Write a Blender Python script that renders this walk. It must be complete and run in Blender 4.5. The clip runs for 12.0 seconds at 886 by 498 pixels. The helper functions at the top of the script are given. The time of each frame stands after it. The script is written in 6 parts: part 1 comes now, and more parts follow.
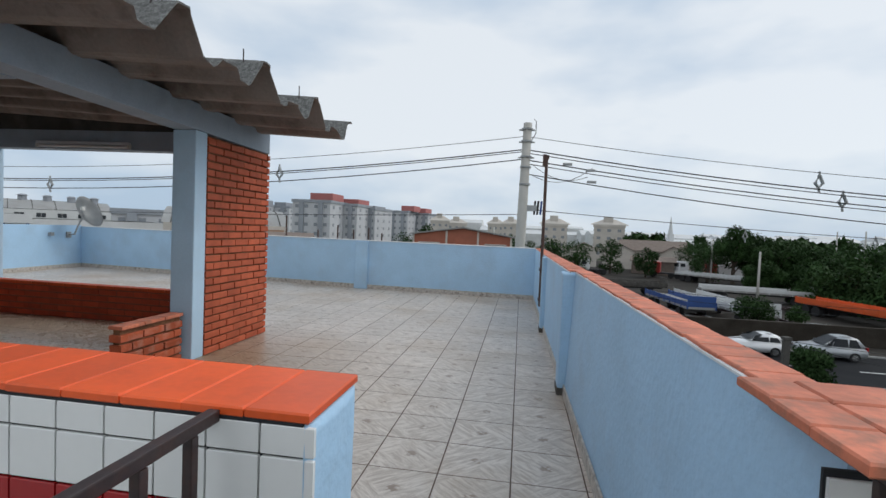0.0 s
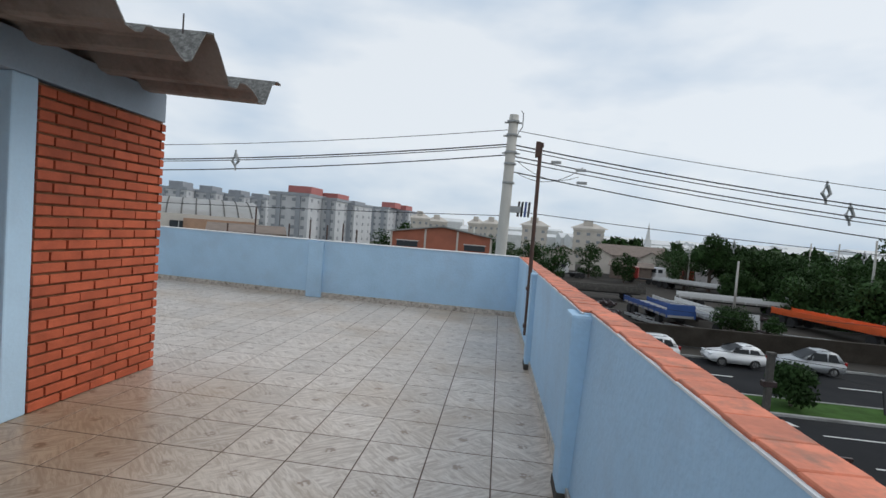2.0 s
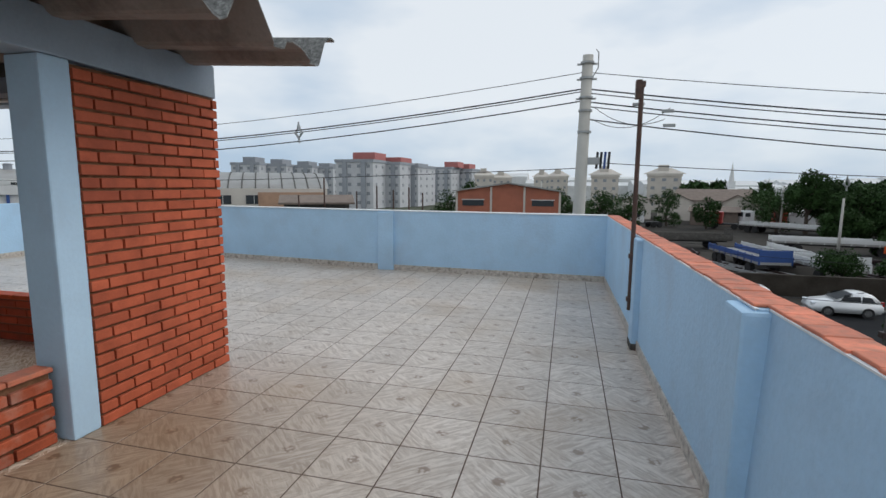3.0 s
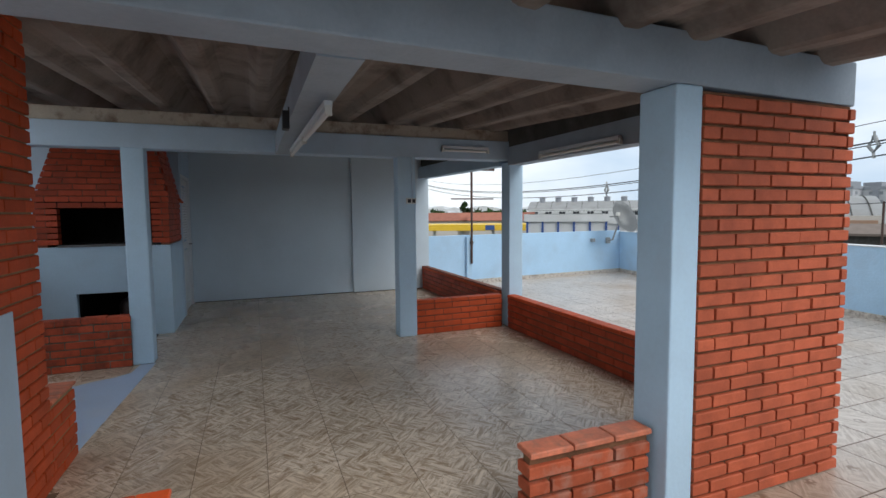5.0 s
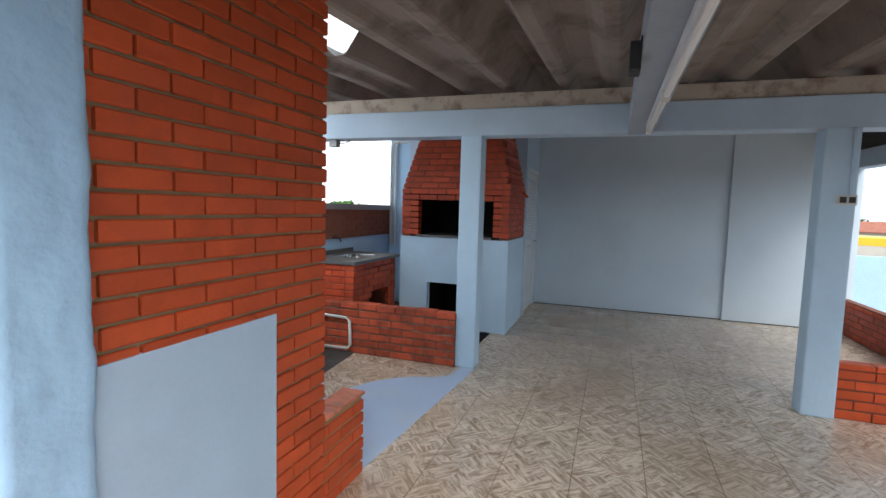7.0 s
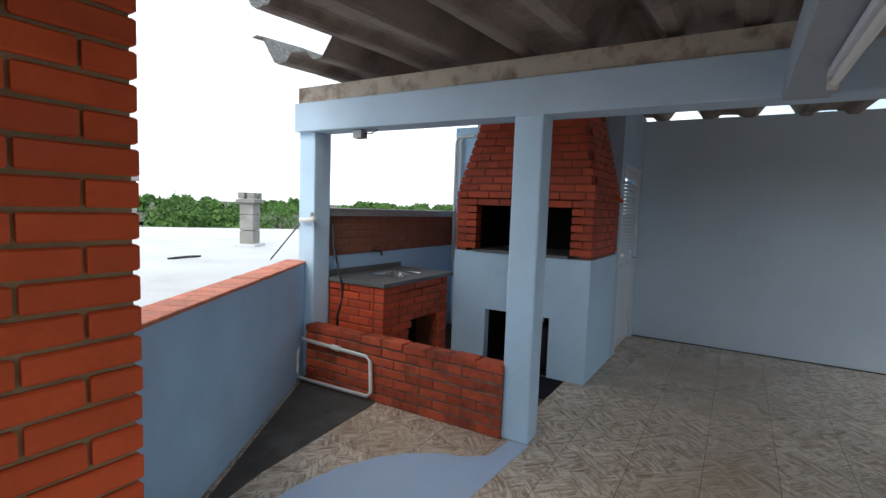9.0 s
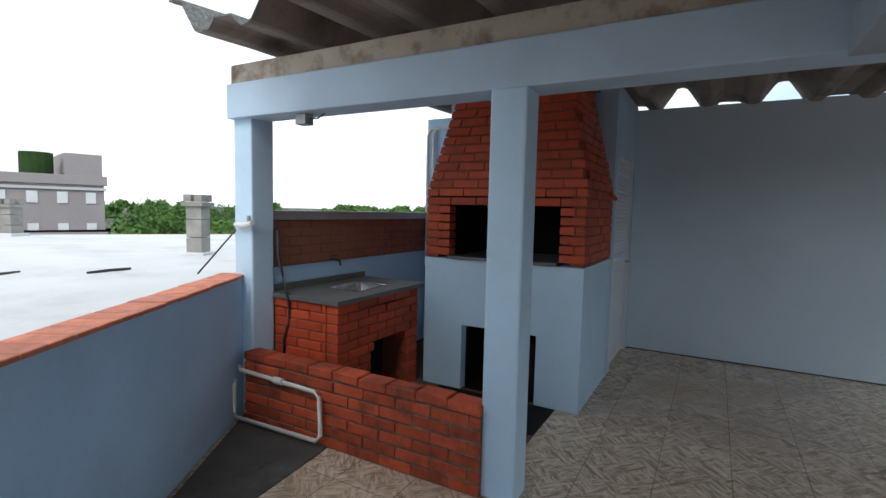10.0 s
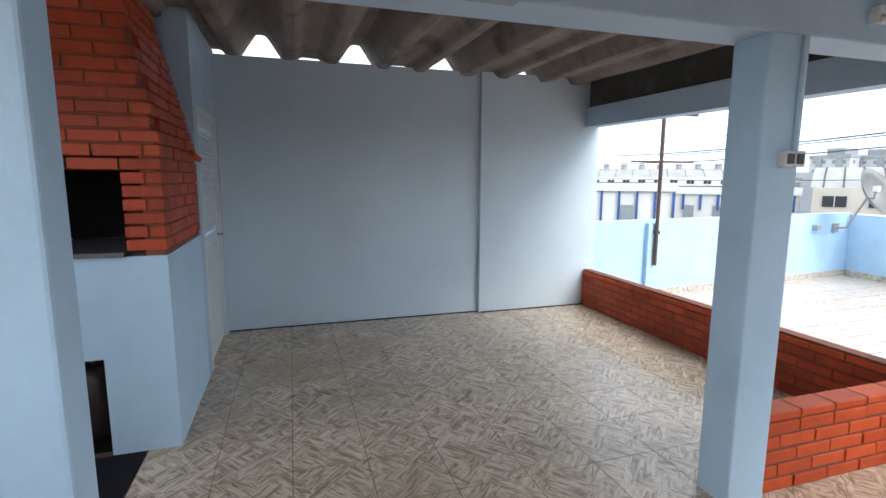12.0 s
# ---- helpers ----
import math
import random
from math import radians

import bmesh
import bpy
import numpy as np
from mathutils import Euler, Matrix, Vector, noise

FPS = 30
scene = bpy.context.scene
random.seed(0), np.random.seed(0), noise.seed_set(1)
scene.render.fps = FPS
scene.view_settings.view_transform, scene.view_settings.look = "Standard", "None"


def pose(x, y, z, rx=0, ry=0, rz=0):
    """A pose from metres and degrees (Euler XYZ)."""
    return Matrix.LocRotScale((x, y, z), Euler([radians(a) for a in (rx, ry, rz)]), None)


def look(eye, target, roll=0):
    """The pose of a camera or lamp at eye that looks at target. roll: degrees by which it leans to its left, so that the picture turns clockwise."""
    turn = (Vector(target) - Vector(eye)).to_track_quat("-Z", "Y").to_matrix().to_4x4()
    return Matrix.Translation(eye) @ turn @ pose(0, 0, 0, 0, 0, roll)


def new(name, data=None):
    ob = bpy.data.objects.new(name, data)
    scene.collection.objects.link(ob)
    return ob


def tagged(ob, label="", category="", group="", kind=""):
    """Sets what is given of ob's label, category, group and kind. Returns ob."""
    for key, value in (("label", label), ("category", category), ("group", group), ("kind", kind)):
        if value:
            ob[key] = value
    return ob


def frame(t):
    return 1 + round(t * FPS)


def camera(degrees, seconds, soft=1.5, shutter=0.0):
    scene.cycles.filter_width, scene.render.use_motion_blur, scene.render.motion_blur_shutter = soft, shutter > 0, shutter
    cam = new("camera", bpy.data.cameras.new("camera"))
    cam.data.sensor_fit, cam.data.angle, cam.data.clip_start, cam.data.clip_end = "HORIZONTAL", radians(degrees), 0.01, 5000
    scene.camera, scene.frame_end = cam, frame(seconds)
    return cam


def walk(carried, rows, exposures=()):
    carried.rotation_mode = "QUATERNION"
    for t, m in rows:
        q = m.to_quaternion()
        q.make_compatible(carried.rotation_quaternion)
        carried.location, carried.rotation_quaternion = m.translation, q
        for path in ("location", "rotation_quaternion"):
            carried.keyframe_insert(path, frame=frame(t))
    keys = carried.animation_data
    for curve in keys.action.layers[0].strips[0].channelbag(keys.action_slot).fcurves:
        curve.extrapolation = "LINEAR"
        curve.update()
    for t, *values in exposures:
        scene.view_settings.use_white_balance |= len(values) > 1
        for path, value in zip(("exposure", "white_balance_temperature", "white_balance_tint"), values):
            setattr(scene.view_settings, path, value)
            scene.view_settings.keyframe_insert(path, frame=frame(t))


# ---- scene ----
cam = camera(84.5, 12.0)
PATH = [
    (0, (0.072, -0.034, 1.3), (-0.242, 1.94, 1.221), 2.4),
    (0.5, (0.109, 0.283, 1.359), (-0.061, 2.273, 1.246), 1.5),
    (1, (0.072, 0.677, 1.399), (-0.006, 2.674, 1.315), 1.1),
    (1.5, (0.057, 1.07, 1.382), (-0.174, 3.056, 1.346), 2.4),
    (2, (0.026, 1.441, 1.377), (-0.206, 3.426, 1.295), 4.4),
    (2.5, (-0.114, 1.79, 1.43), (-0.386, 3.76, 1.218), 2.6),
    (2.7, (-0.152, 1.885, 1.443), (-0.494, 3.839, 1.19), 1.6),
    (4.3, (-0.783, 2.185, 1.512), (-2.179, 3.612, 1.39), -2.2),
    (4.5, (-0.887, 2.154, 1.526), (-2.444, 3.402, 1.384), -2.3),
    (5, (-1.118, 2.154, 1.526), (-2.978, 2.874, 1.374), -0.5),
    (5.5, (-1.337, 2.235, 1.514), (-3.305, 2.545, 1.346), 0.5),
    (6, (-1.664, 2.223, 1.492), (-3.658, 2.129, 1.359), 0.2),
    (6.5, (-2.02, 2.262, 1.498), (-3.993, 1.98, 1.333), -1.2),
    (7, (-2.394, 2.329, 1.517), (-4.276, 1.676, 1.348), 1.7),
    (7.5, (-2.734, 2.353, 1.522), (-4.543, 1.513, 1.374), 2.8),
    (7.7, (-2.886, 2.353, 1.543), (-4.67, 1.465, 1.369), 3.2),
    (9.3, (-3.955, 2.185, 1.58), (-5.658, 1.149, 1.415), 1.9),
    (9.5, (-4.089, 2.117, 1.588), (-5.835, 1.164, 1.382), 0.5),
    (10, (-4.414, 2.003, 1.559), (-6.157, 1.035, 1.401), 1.3),
    (10.5, (-4.693, 1.903, 1.571), (-6.487, 1.047, 1.346), 1.2),
    (10.9, (-4.88, 1.845, 1.589), (-6.819, 1.405, 1.375), 0.6),
    (11, (-4.915, 1.835, 1.592), (-6.873, 1.485, 1.38), 0.4),
    (11.5, (-5.053, 1.79, 1.612), (-7.035, 1.908, 1.371), 0.5),
    (12, (-5.128, 1.827, 1.572), (-7.019, 2.413, 1.284), 0.2),
]
walk(cam, [(t, look(eye, target, roll)) for t, eye, target, roll in PATH],
     exposures=[(0.0, -0.15), (2.7, -0.15), (4.3, -0.05), (5.0, 0.2), (5.5, 0.45), (6.0, 0.9), (6.5, 1.15), (7.0, 1.2), (7.7, 1.1), (9.3, 0.75), (10.0, 0.62), (10.5, 0.33), (11.0, 0.35), (11.5, 1.22), (12.0, 1.45)])

# ---- world, sun, exposure ----
world = bpy.data.worlds.new("overcast_sky")
scene.world = world
world.use_nodes = True
wn, wl = world.node_tree.nodes, world.node_tree.links
wn.clear()
w_out = wn.new("ShaderNodeOutputWorld")
w_bg = wn.new("ShaderNodeBackground")
w_sky = wn.new("ShaderNodeTexSky")
w_sky.sky_type = "NISHITA"
w_sky.sun_disc = False
w_sky.sun_elevation = radians(38)
w_sky.sun_rotation = radians(68)
w_geo = wn.new("ShaderNodeTexCoord")
w_map = wn.new("ShaderNodeMapping")
w_map.inputs["Scale"].default_value = (1.0, 1.0, 2.6)
w_noise = wn.new("ShaderNodeTexNoise")
w_noise.inputs["Scale"].default_value = 1.7
w_noise.inputs["Detail"].default_value = 5.0
w_noise.inputs["Roughness"].default_value = 0.48
w_ramp = wn.new("ShaderNodeValToRGB")
w_ramp.color_ramp.elements[0].position = 0.41
w_ramp.color_ramp.elements[0].color = (5.0, 6.5, 8.3, 1)
w_ramp.color_ramp.elements[1].position = 0.6
w_ramp.color_ramp.elements[1].color = (9.2, 9.8, 10.4, 1)
w_mix = wn.new("ShaderNodeMixRGB")
w_mix.inputs[0].default_value = 0.9
wl.new(w_geo.outputs["Generated"], w_map.inputs["Vector"])
wl.new(w_map.outputs["Vector"], w_noise.inputs["Vector"])
w_sep = wn.new("ShaderNodeSeparateXYZ")
wl.new(w_geo.outputs["Generated"], w_sep.inputs[0])
w_south = wn.new("ShaderNodeMapRange")
w_south.inputs["From Min"].default_value = 0.1
w_south.inputs["From Max"].default_value = -0.5
w_south.inputs["To Max"].default_value = 0.17
wl.new(w_sep.outputs["Y"], w_south.inputs["Value"])
w_add = wn.new("ShaderNodeMath")
wl.new(w_noise.outputs["Fac"], w_add.inputs[0])
wl.new(w_south.outputs["Result"], w_add.inputs[1])
wl.new(w_add.outputs[0], w_ramp.inputs["Fac"])
wl.new(w_sky.outputs["Color"], w_mix.inputs[1])
wl.new(w_ramp.outputs["Color"], w_mix.inputs[2])
wl.new(w_mix.outputs["Color"], w_bg.inputs["Color"])
w_bg.inputs["Strength"].default_value = 0.1
wl.new(w_bg.outputs["Background"], w_out.inputs["Surface"])

sun = new("sun", bpy.data.lights.new("sun", "SUN"))
sun.data.energy = 1.35
sun.data.angle = radians(40)
sun.data.color = (1.0, 0.96, 0.9)
sun.matrix_world = look((60, 24, 54), (0, 0, 0))


# ---- materials ----
def mat(name, base, rough=0.7, spread=0.12, scale=6.0, fine=60.0, bump=0.15, metal=0.0, stain=None, stain_amount=0.0, stain_scale=1.2, per_object=0.0, spec=0.5, depth=0.004):
    """A procedural surface: two scales of variation, stains of their own shape, and a fine relief."""
    m = bpy.data.materials.new(name)
    m.use_nodes = True
    n, l = m.node_tree.nodes, m.node_tree.links
    b = n["Principled BSDF"]
    tc = n.new("ShaderNodeTexCoord")
    big = n.new("ShaderNodeTexNoise")
    big.inputs["Scale"].default_value = scale
    big.inputs["Detail"].default_value = 4.0
    small = n.new("ShaderNodeTexNoise")
    small.inputs["Scale"].default_value = fine
    small.inputs["Detail"].default_value = 5.0
    geo = n.new("ShaderNodeNewGeometry")
    for t in (big, small):
        l.new(geo.outputs["Position"], t.inputs["Vector"])
    add = n.new("ShaderNodeMath")
    add.operation = "MULTIPLY_ADD"
    add.inputs[1].default_value = 0.5
    l.new(small.outputs["Fac"], add.inputs[0])
    l.new(big.outputs["Fac"], add.inputs[2])
    rng = n.new("ShaderNodeMapRange")
    rng.inputs["From Min"].default_value = 0.45
    rng.inputs["From Max"].default_value = 1.05
    rng.inputs["To Min"].default_value = 1.0 - spread
    rng.inputs["To Max"].default_value = 1.0 + spread
    l.new(add.outputs[0], rng.inputs["Value"])
    col = n.new("ShaderNodeVectorMath")
    col.operation = "SCALE"
    col.inputs[0].default_value = base
    l.new(rng.outputs["Result"], col.inputs["Scale"])
    last = col.outputs["Vector"]
    if per_object:
        inf = n.new("ShaderNodeObjectInfo")
        r2 = n.new("ShaderNodeMapRange")
        r2.inputs["To Min"].default_value = 1.0 - per_object
        r2.inputs["To Max"].default_value = 1.0 + per_object
        l.new(inf.outputs["Random"], r2.inputs["Value"])
        c2 = n.new("ShaderNodeVectorMath")
        c2.operation = "SCALE"
        l.new(last, c2.inputs[0])
        l.new(r2.outputs["Result"], c2.inputs["Scale"])
        last = c2.outputs["Vector"]
    if stain:
        st = n.new("ShaderNodeTexNoise")
        st.inputs["Scale"].default_value = stain_scale
        st.inputs["Detail"].default_value = 6.0
        st.inputs["Roughness"].default_value = 0.62
        l.new(geo.outputs["Position"], st.inputs["Vector"])
        sr = n.new("ShaderNodeMapRange")
        sr.inputs["From Min"].default_value = 0.5
        sr.inputs["From Max"].default_value = 0.72
        sr.inputs["To Max"].default_value = stain_amount
        l.new(st.outputs["Fac"], sr.inputs["Value"])
        mx = n.new("ShaderNodeMixRGB")
        mx.inputs[2].default_value = (*stain, 1)
        l.new(sr.outputs["Result"], mx.inputs[0])
        l.new(last, mx.inputs[1])
        last = mx.outputs["Color"]
    l.new(last, b.inputs["Base Color"])
    b.inputs["Roughness"].default_value = rough
    b.inputs["Metallic"].default_value = metal
    b.inputs["Specular IOR Level"].default_value = spec
    if bump:
        bp = n.new("ShaderNodeBump")
        bp.inputs["Strength"].default_value = bump
        bp.inputs["Distance"].default_value = depth
        l.new(add.outputs[0], bp.inputs["Height"])
        l.new(bp.outputs["Normal"], b.inputs["Normal"])
    return m


M_BLUE = mat("blue_wall_paint", (0.4, 0.6, 0.79), 0.75, 0.07, 2.5, 34, 0.9, stain=(0.36, 0.46, 0.58), stain_amount=0.4, stain_scale=1.6, depth=0.009)
M_BLUE_FRAME = mat("grey_blue_frame_paint", (0.44, 0.56, 0.68), 0.6, 0.06, 3, 45, 0.4, stain=(0.36, 0.43, 0.5), stain_amount=0.3, stain_scale=2.0, depth=0.005)
M_POST = mat("pale_blue_post_paint", (0.46, 0.62, 0.755), 0.6, 0.06, 3, 45, 0.5, stain=(0.38, 0.48, 0.58), stain_amount=0.35, stain_scale=2.4, depth=0.006)
M_BACK_PAINT = mat("pale_grey_blue_wall_paint", (0.53, 0.62, 0.69), 0.7, 0.06, 1.2, 40, 0.4, stain=(0.44, 0.51, 0.57), stain_amount=0.4, stain_scale=1.0, depth=0.005)
# brown mortar; its near-black patches put the raked joints' shade into the colour
M_MORTAR_SHADED = mat("shaded_raked_mortar", (0.2, 0.1, 0.055), 0.95, 0.4, 12, 90, 0.5, stain=(0.05, 0.03, 0.022), stain_amount=0.9, stain_scale=2.2, spec=0.1)
M_WHITE_EDGE = mat("white_mortar_edge", (0.72, 0.74, 0.76), 0.8, 0.1, 9, 70, 0.4)
M_BRICK = mat("red_brick_paint", (0.52, 0.083, 0.026), 0.6, 0.16, 9, 80, 0.3, per_object=0.12, stain=(0.36, 0.08, 0.04), stain_amount=0.4, stain_scale=5, depth=0.003, spec=0.2)
M_BRICK_PIER = mat("faded_red_brick_paint", (0.46, 0.105, 0.05), 0.65, 0.18, 9, 80, 0.3, per_object=0.14, stain=(0.2, 0.05, 0.03), stain_amount=0.55, stain_scale=1.7, depth=0.003, spec=0.2)
M_BAND = mat("dull_brick_render", (0.25, 0.1, 0.066), 0.85, 0.2, 5, 50, 0.3, stain=(0.16, 0.08, 0.06), stain_amount=0.6, stain_scale=2.5, spec=0.15)
M_SKIRT = mat("speckled_skirting_tile", (0.5, 0.46, 0.41), 0.4, 0.35, 22, 60, 0.1, stain=(0.13, 0.1, 0.08), stain_amount=0.9, stain_scale=16)
M_BRICK_DARK = mat("dark_red_brick_paint", (0.42, 0.062, 0.024), 0.5, 0.18, 9, 80, 0.3, per_object=0.18, stain=(0.12, 0.03, 0.02), stain_amount=0.5, stain_scale=4, depth=0.003, spec=0.25)
M_BRICK_SOOT = mat("sooty_red_brick", (0.4, 0.075, 0.035), 0.75, 0.25, 9, 70, 0.4, per_object=0.28, stain=(0.09, 0.035, 0.025), stain_amount=0.85, stain_scale=5, depth=0.004, spec=0.2)
M_MORTAR_SOOT = mat("sooty_mortar", (0.12, 0.09, 0.065), 0.9, 0.4, 12, 90, 0.5, stain=(0.3, 0.25, 0.19), stain_amount=0.6, stain_scale=6)
M_BRICK_OLD = mat("weathered_red_brick", (0.37, 0.085, 0.04), 0.8, 0.22, 9, 70, 0.4, per_object=0.22, stain=(0.42, 0.3, 0.24), stain_amount=0.45, stain_scale=7, depth=0.004, spec=0.15)
M_MORTAR = mat("brown_grey_mortar", (0.28, 0.2, 0.105), 0.9, 0.25, 12, 90, 0.5)
M_MORTAR_RED = mat("painted_over_mortar", (0.2, 0.065, 0.038), 0.9, 0.25, 12, 90, 0.5)
M_CAP = mat("terracotta_coping_tile", (0.58, 0.175, 0.095), 0.65, 0.3, 8, 45, 0.5, per_object=0.14, stain=(0.27, 0.13, 0.085), stain_amount=0.85, stain_scale=14)
M_CAP_GLAZED = mat("orange_coping_tile", (0.74, 0.1, 0.018), 0.45, 0.12, 5, 60, 0.12, per_object=0.14, stain=(0.5, 0.07, 0.02), stain_amount=0.5, stain_scale=6)
M_GROUT = mat("brown_grout", (0.11, 0.07, 0.05), 0.85, 0.2, 5, 60, 0.3)
M_CEMENT = mat("dark_cement", (0.085, 0.08, 0.073), 0.85, 0.25, 5, 60, 0.5, stain=(0.2, 0.19, 0.175), stain_amount=0.4, stain_scale=3, spec=0.2)
M_PURLIN = mat("rust_streaked_concrete", (0.46, 0.4, 0.33), 0.85, 0.15, 4, 50, 0.4, stain=(0.12, 0.055, 0.03), stain_amount=0.9, stain_scale=5.0)
M_BEAM = mat("slate_blue_beam_paint", (0.32, 0.375, 0.435), 0.7, 0.1, 3, 45, 0.5, stain=(0.2, 0.24, 0.28), stain_amount=0.5, stain_scale=2.2, depth=0.006)
M_SHEET = mat("aged_fibre_cement", (0.24, 0.198, 0.172), 0.85, 0.22, 2.5, 45, 0.35, stain=(0.085, 0.058, 0.042), stain_amount=0.9, stain_scale=2.4)
M_SHEET_TOP = mat("mossy_fibre_cement", (0.13, 0.13, 0.125), 0.95, 0.6, 30, 120, 0.8, stain=(0.3, 0.31, 0.3), stain_amount=0.8, stain_scale=38)
M_WHITE_TILE = mat("white_glazed_tile", (0.78, 0.79, 0.78), 0.18, 0.02, 5, 40, 0.02, per_object=0.02)
M_RED_TILE = mat("red_glazed_tile", (0.35, 0.012, 0.015), 0.2, 0.05, 5, 40, 0.02)
M_GROUT_AND_GAP = mat("black_grout_and_gap_shade", (0.02, 0.022, 0.026), 0.9, 0.1, 9, 60, 0.2)
M_IRON = mat("dark_painted_iron", (0.035, 0.022, 0.022), 0.45, 0.3, 12, 90, 0.2, stain=(0.1, 0.04, 0.025), stain_amount=0.5, stain_scale=14)
M_RUST = mat("rusty_steel", (0.07, 0.04, 0.033), 0.7, 0.3, 12, 90, 0.3, stain=(0.16, 0.07, 0.04), stain_amount=0.6, stain_scale=20)
M_NEAR_BLACK = mat("near_black", (0.012, 0.011, 0.01), 0.95, 0.3, 5, 60, 0.3, spec=0.05)
M_GRANITE = mat("grey_granite", (0.1, 0.1, 0.098), 0.4, 0.3, 70, 220, 0.05)
M_STEEL = mat("stainless_steel", (0.55, 0.55, 0.55), 0.25, 0.05, 5, 90, 0.05, metal=1.0)
M_PVC = mat("white_pvc", (0.6, 0.6, 0.57), 0.4, 0.08, 6, 60, 0.05)
M_ALU = mat("white_aluminium", (0.62, 0.65, 0.68), 0.4, 0.04, 6, 60, 0.03)
M_BLACK = mat("black_plastic", (0.018, 0.018, 0.02), 0.5, 0.1, 9, 60, 0.05)
M_MAT = mat("black_floor_mat", (0.016, 0.017, 0.022), 0.85, 0.2, 9, 120, 0.4, spec=0.1)
M_TUBE = mat("white_tube_light", (0.72, 0.72, 0.7), 0.3, 0.03, 6, 60, 0.02)
M_PAINT_FLOOR = mat("blue_floor_paint", (0.42, 0.53, 0.7), 0.55, 0.08, 2, 40, 0.2, stain=(0.5, 0.55, 0.62), stain_amount=0.4, stain_scale=2.5)
M_GREY_METAL = mat("grey_galvanised", (0.34, 0.35, 0.35), 0.5, 0.15, 4, 50, 0.1, metal=0.4)


def tile_material(name, light, dark, rough, x0, y0, pitch, lo=0.42, hi=0.58, patches=6.5, rosette=0.5, foot=0.0):
    """Glazed stoneware: slanted brown veins that turn from tile to tile, a small rosette in each tile's middle, grime."""
    m = bpy.data.materials.new(name)
    m.use_nodes = True
    n, l = m.node_tree.nodes, m.node_tree.links
    b = n["Principled BSDF"]
    geo = n.new("ShaderNodeNewGeometry")
    sub = n.new("ShaderNodeVectorMath")
    sub.operation = "SUBTRACT"
    sub.inputs[1].default_value = (x0, y0, -5.0)
    l.new(geo.outputs["Position"], sub.inputs[0])
    div = n.new("ShaderNodeVectorMath")
    div.operation = "SCALE"
    div.inputs["Scale"].default_value = 1.0 / pitch
    l.new(sub.outputs["Vector"], div.inputs[0])
    cell = n.new("ShaderNodeVectorMath")
    cell.operation = "FLOOR"
    l.new(div.outputs["Vector"], cell.inputs[0])
    frac = n.new("ShaderNodeVectorMath")
    frac.operation = "FRACTION"
    l.new(div.outputs["Vector"], frac.inputs[0])
    white = n.new("ShaderNodeTexWhiteNoise")
    white.noise_dimensions = "2D"
    l.new(cell.outputs["Vector"], white.inputs["Vector"])
    veins = []
    for turn in (40, -44):
        mp = n.new("ShaderNodeMapping")
        mp.vector_type = "TEXTURE"
        mp.inputs["Rotation"].default_value = (0, 0, radians(turn))
        mp.inputs["Scale"].default_value = (0.2, 0.033, 1.0)
        l.new(geo.outputs["Position"], mp.inputs["Vector"])
        vein = n.new("ShaderNodeTexNoise")
        vein.inputs["Scale"].default_value = 1.3
        vein.inputs["Detail"].default_value = 9.0
        vein.inputs["Roughness"].default_value = 0.68
        vein.inputs["Distortion"].default_value = 0.9
        l.new(mp.outputs["Vector"], vein.inputs["Vector"])
        veins.append(vein)
    # the veins turn in small irregular patches
    patch = n.new("ShaderNodeTexNoise")
    patch.inputs["Scale"].default_value = patches
    patch.inputs["Detail"].default_value = 2.0
    l.new(geo.outputs["Position"], patch.inputs["Vector"])
    pick = n.new("ShaderNodeMapRange")
    pick.inputs["From Min"].default_value = 0.46
    pick.inputs["From Max"].default_value = 0.54
    l.new(patch.outputs["Fac"], pick.inputs["Value"])
    mixv = n.new("ShaderNodeMix")
    l.new(pick.outputs[0], mixv.inputs["Factor"])
    l.new(veins[0].outputs["Fac"], mixv.inputs["A"])
    l.new(veins[1].outputs["Fac"], mixv.inputs["B"])
    ramp = n.new("ShaderNodeValToRGB")
    e = ramp.color_ramp.elements
    e[0].position, e[0].color = lo, (*dark, 1)
    e[1].position, e[1].color = hi, (*light, 1)
    l.new(mixv.outputs["Result"], ramp.inputs["Fac"])
    # rosette: a ring of petals about the middle of the tile
    mid = n.new("ShaderNodeVectorMath")
    mid.operation = "DISTANCE"
    flat = n.new("ShaderNodeVectorMath")
    flat.operation = "MULTIPLY"
    flat.inputs[1].default_value = (1, 1, 0)
    l.new(frac.outputs["Vector"], flat.inputs[0])
    mid.inputs[1].default_value = (0.5, 0.5, 0)
    l.new(flat.outputs["Vector"], mid.inputs[0])
    vor = n.new("ShaderNodeTexVoronoi")
    vor.inputs["Scale"].default_value = 42.0
    l.new(geo.outputs["Position"], vor.inputs["Vector"])
    ros = n.new("ShaderNodeMapRange")
    ros.inputs["From Min"].default_value = 0.11
    ros.inputs["From Max"].default_value = 0.07
    ros.inputs["To Max"].default_value = rosette
    l.new(mid.outputs["Value"], ros.inputs["Value"])
    rmul = n.new("ShaderNodeMath")
    rmul.operation = "MULTIPLY"
    vr = n.new("ShaderNodeMapRange")
    vr.inputs["From Min"].default_value = 0.35
    vr.inputs["From Max"].default_value = 0.6
    l.new(vor.outputs["Distance"], vr.inputs["Value"])
    l.new(ros.outputs["Result"], rmul.inputs[0])
    l.new(vr.outputs["Result"], rmul.inputs[1])
    mr = n.new("ShaderNodeMixRGB")
    mr.inputs[2].default_value = (0.2, 0.13, 0.085, 1)
    l.new(rmul.outputs[0], mr.inputs[0])
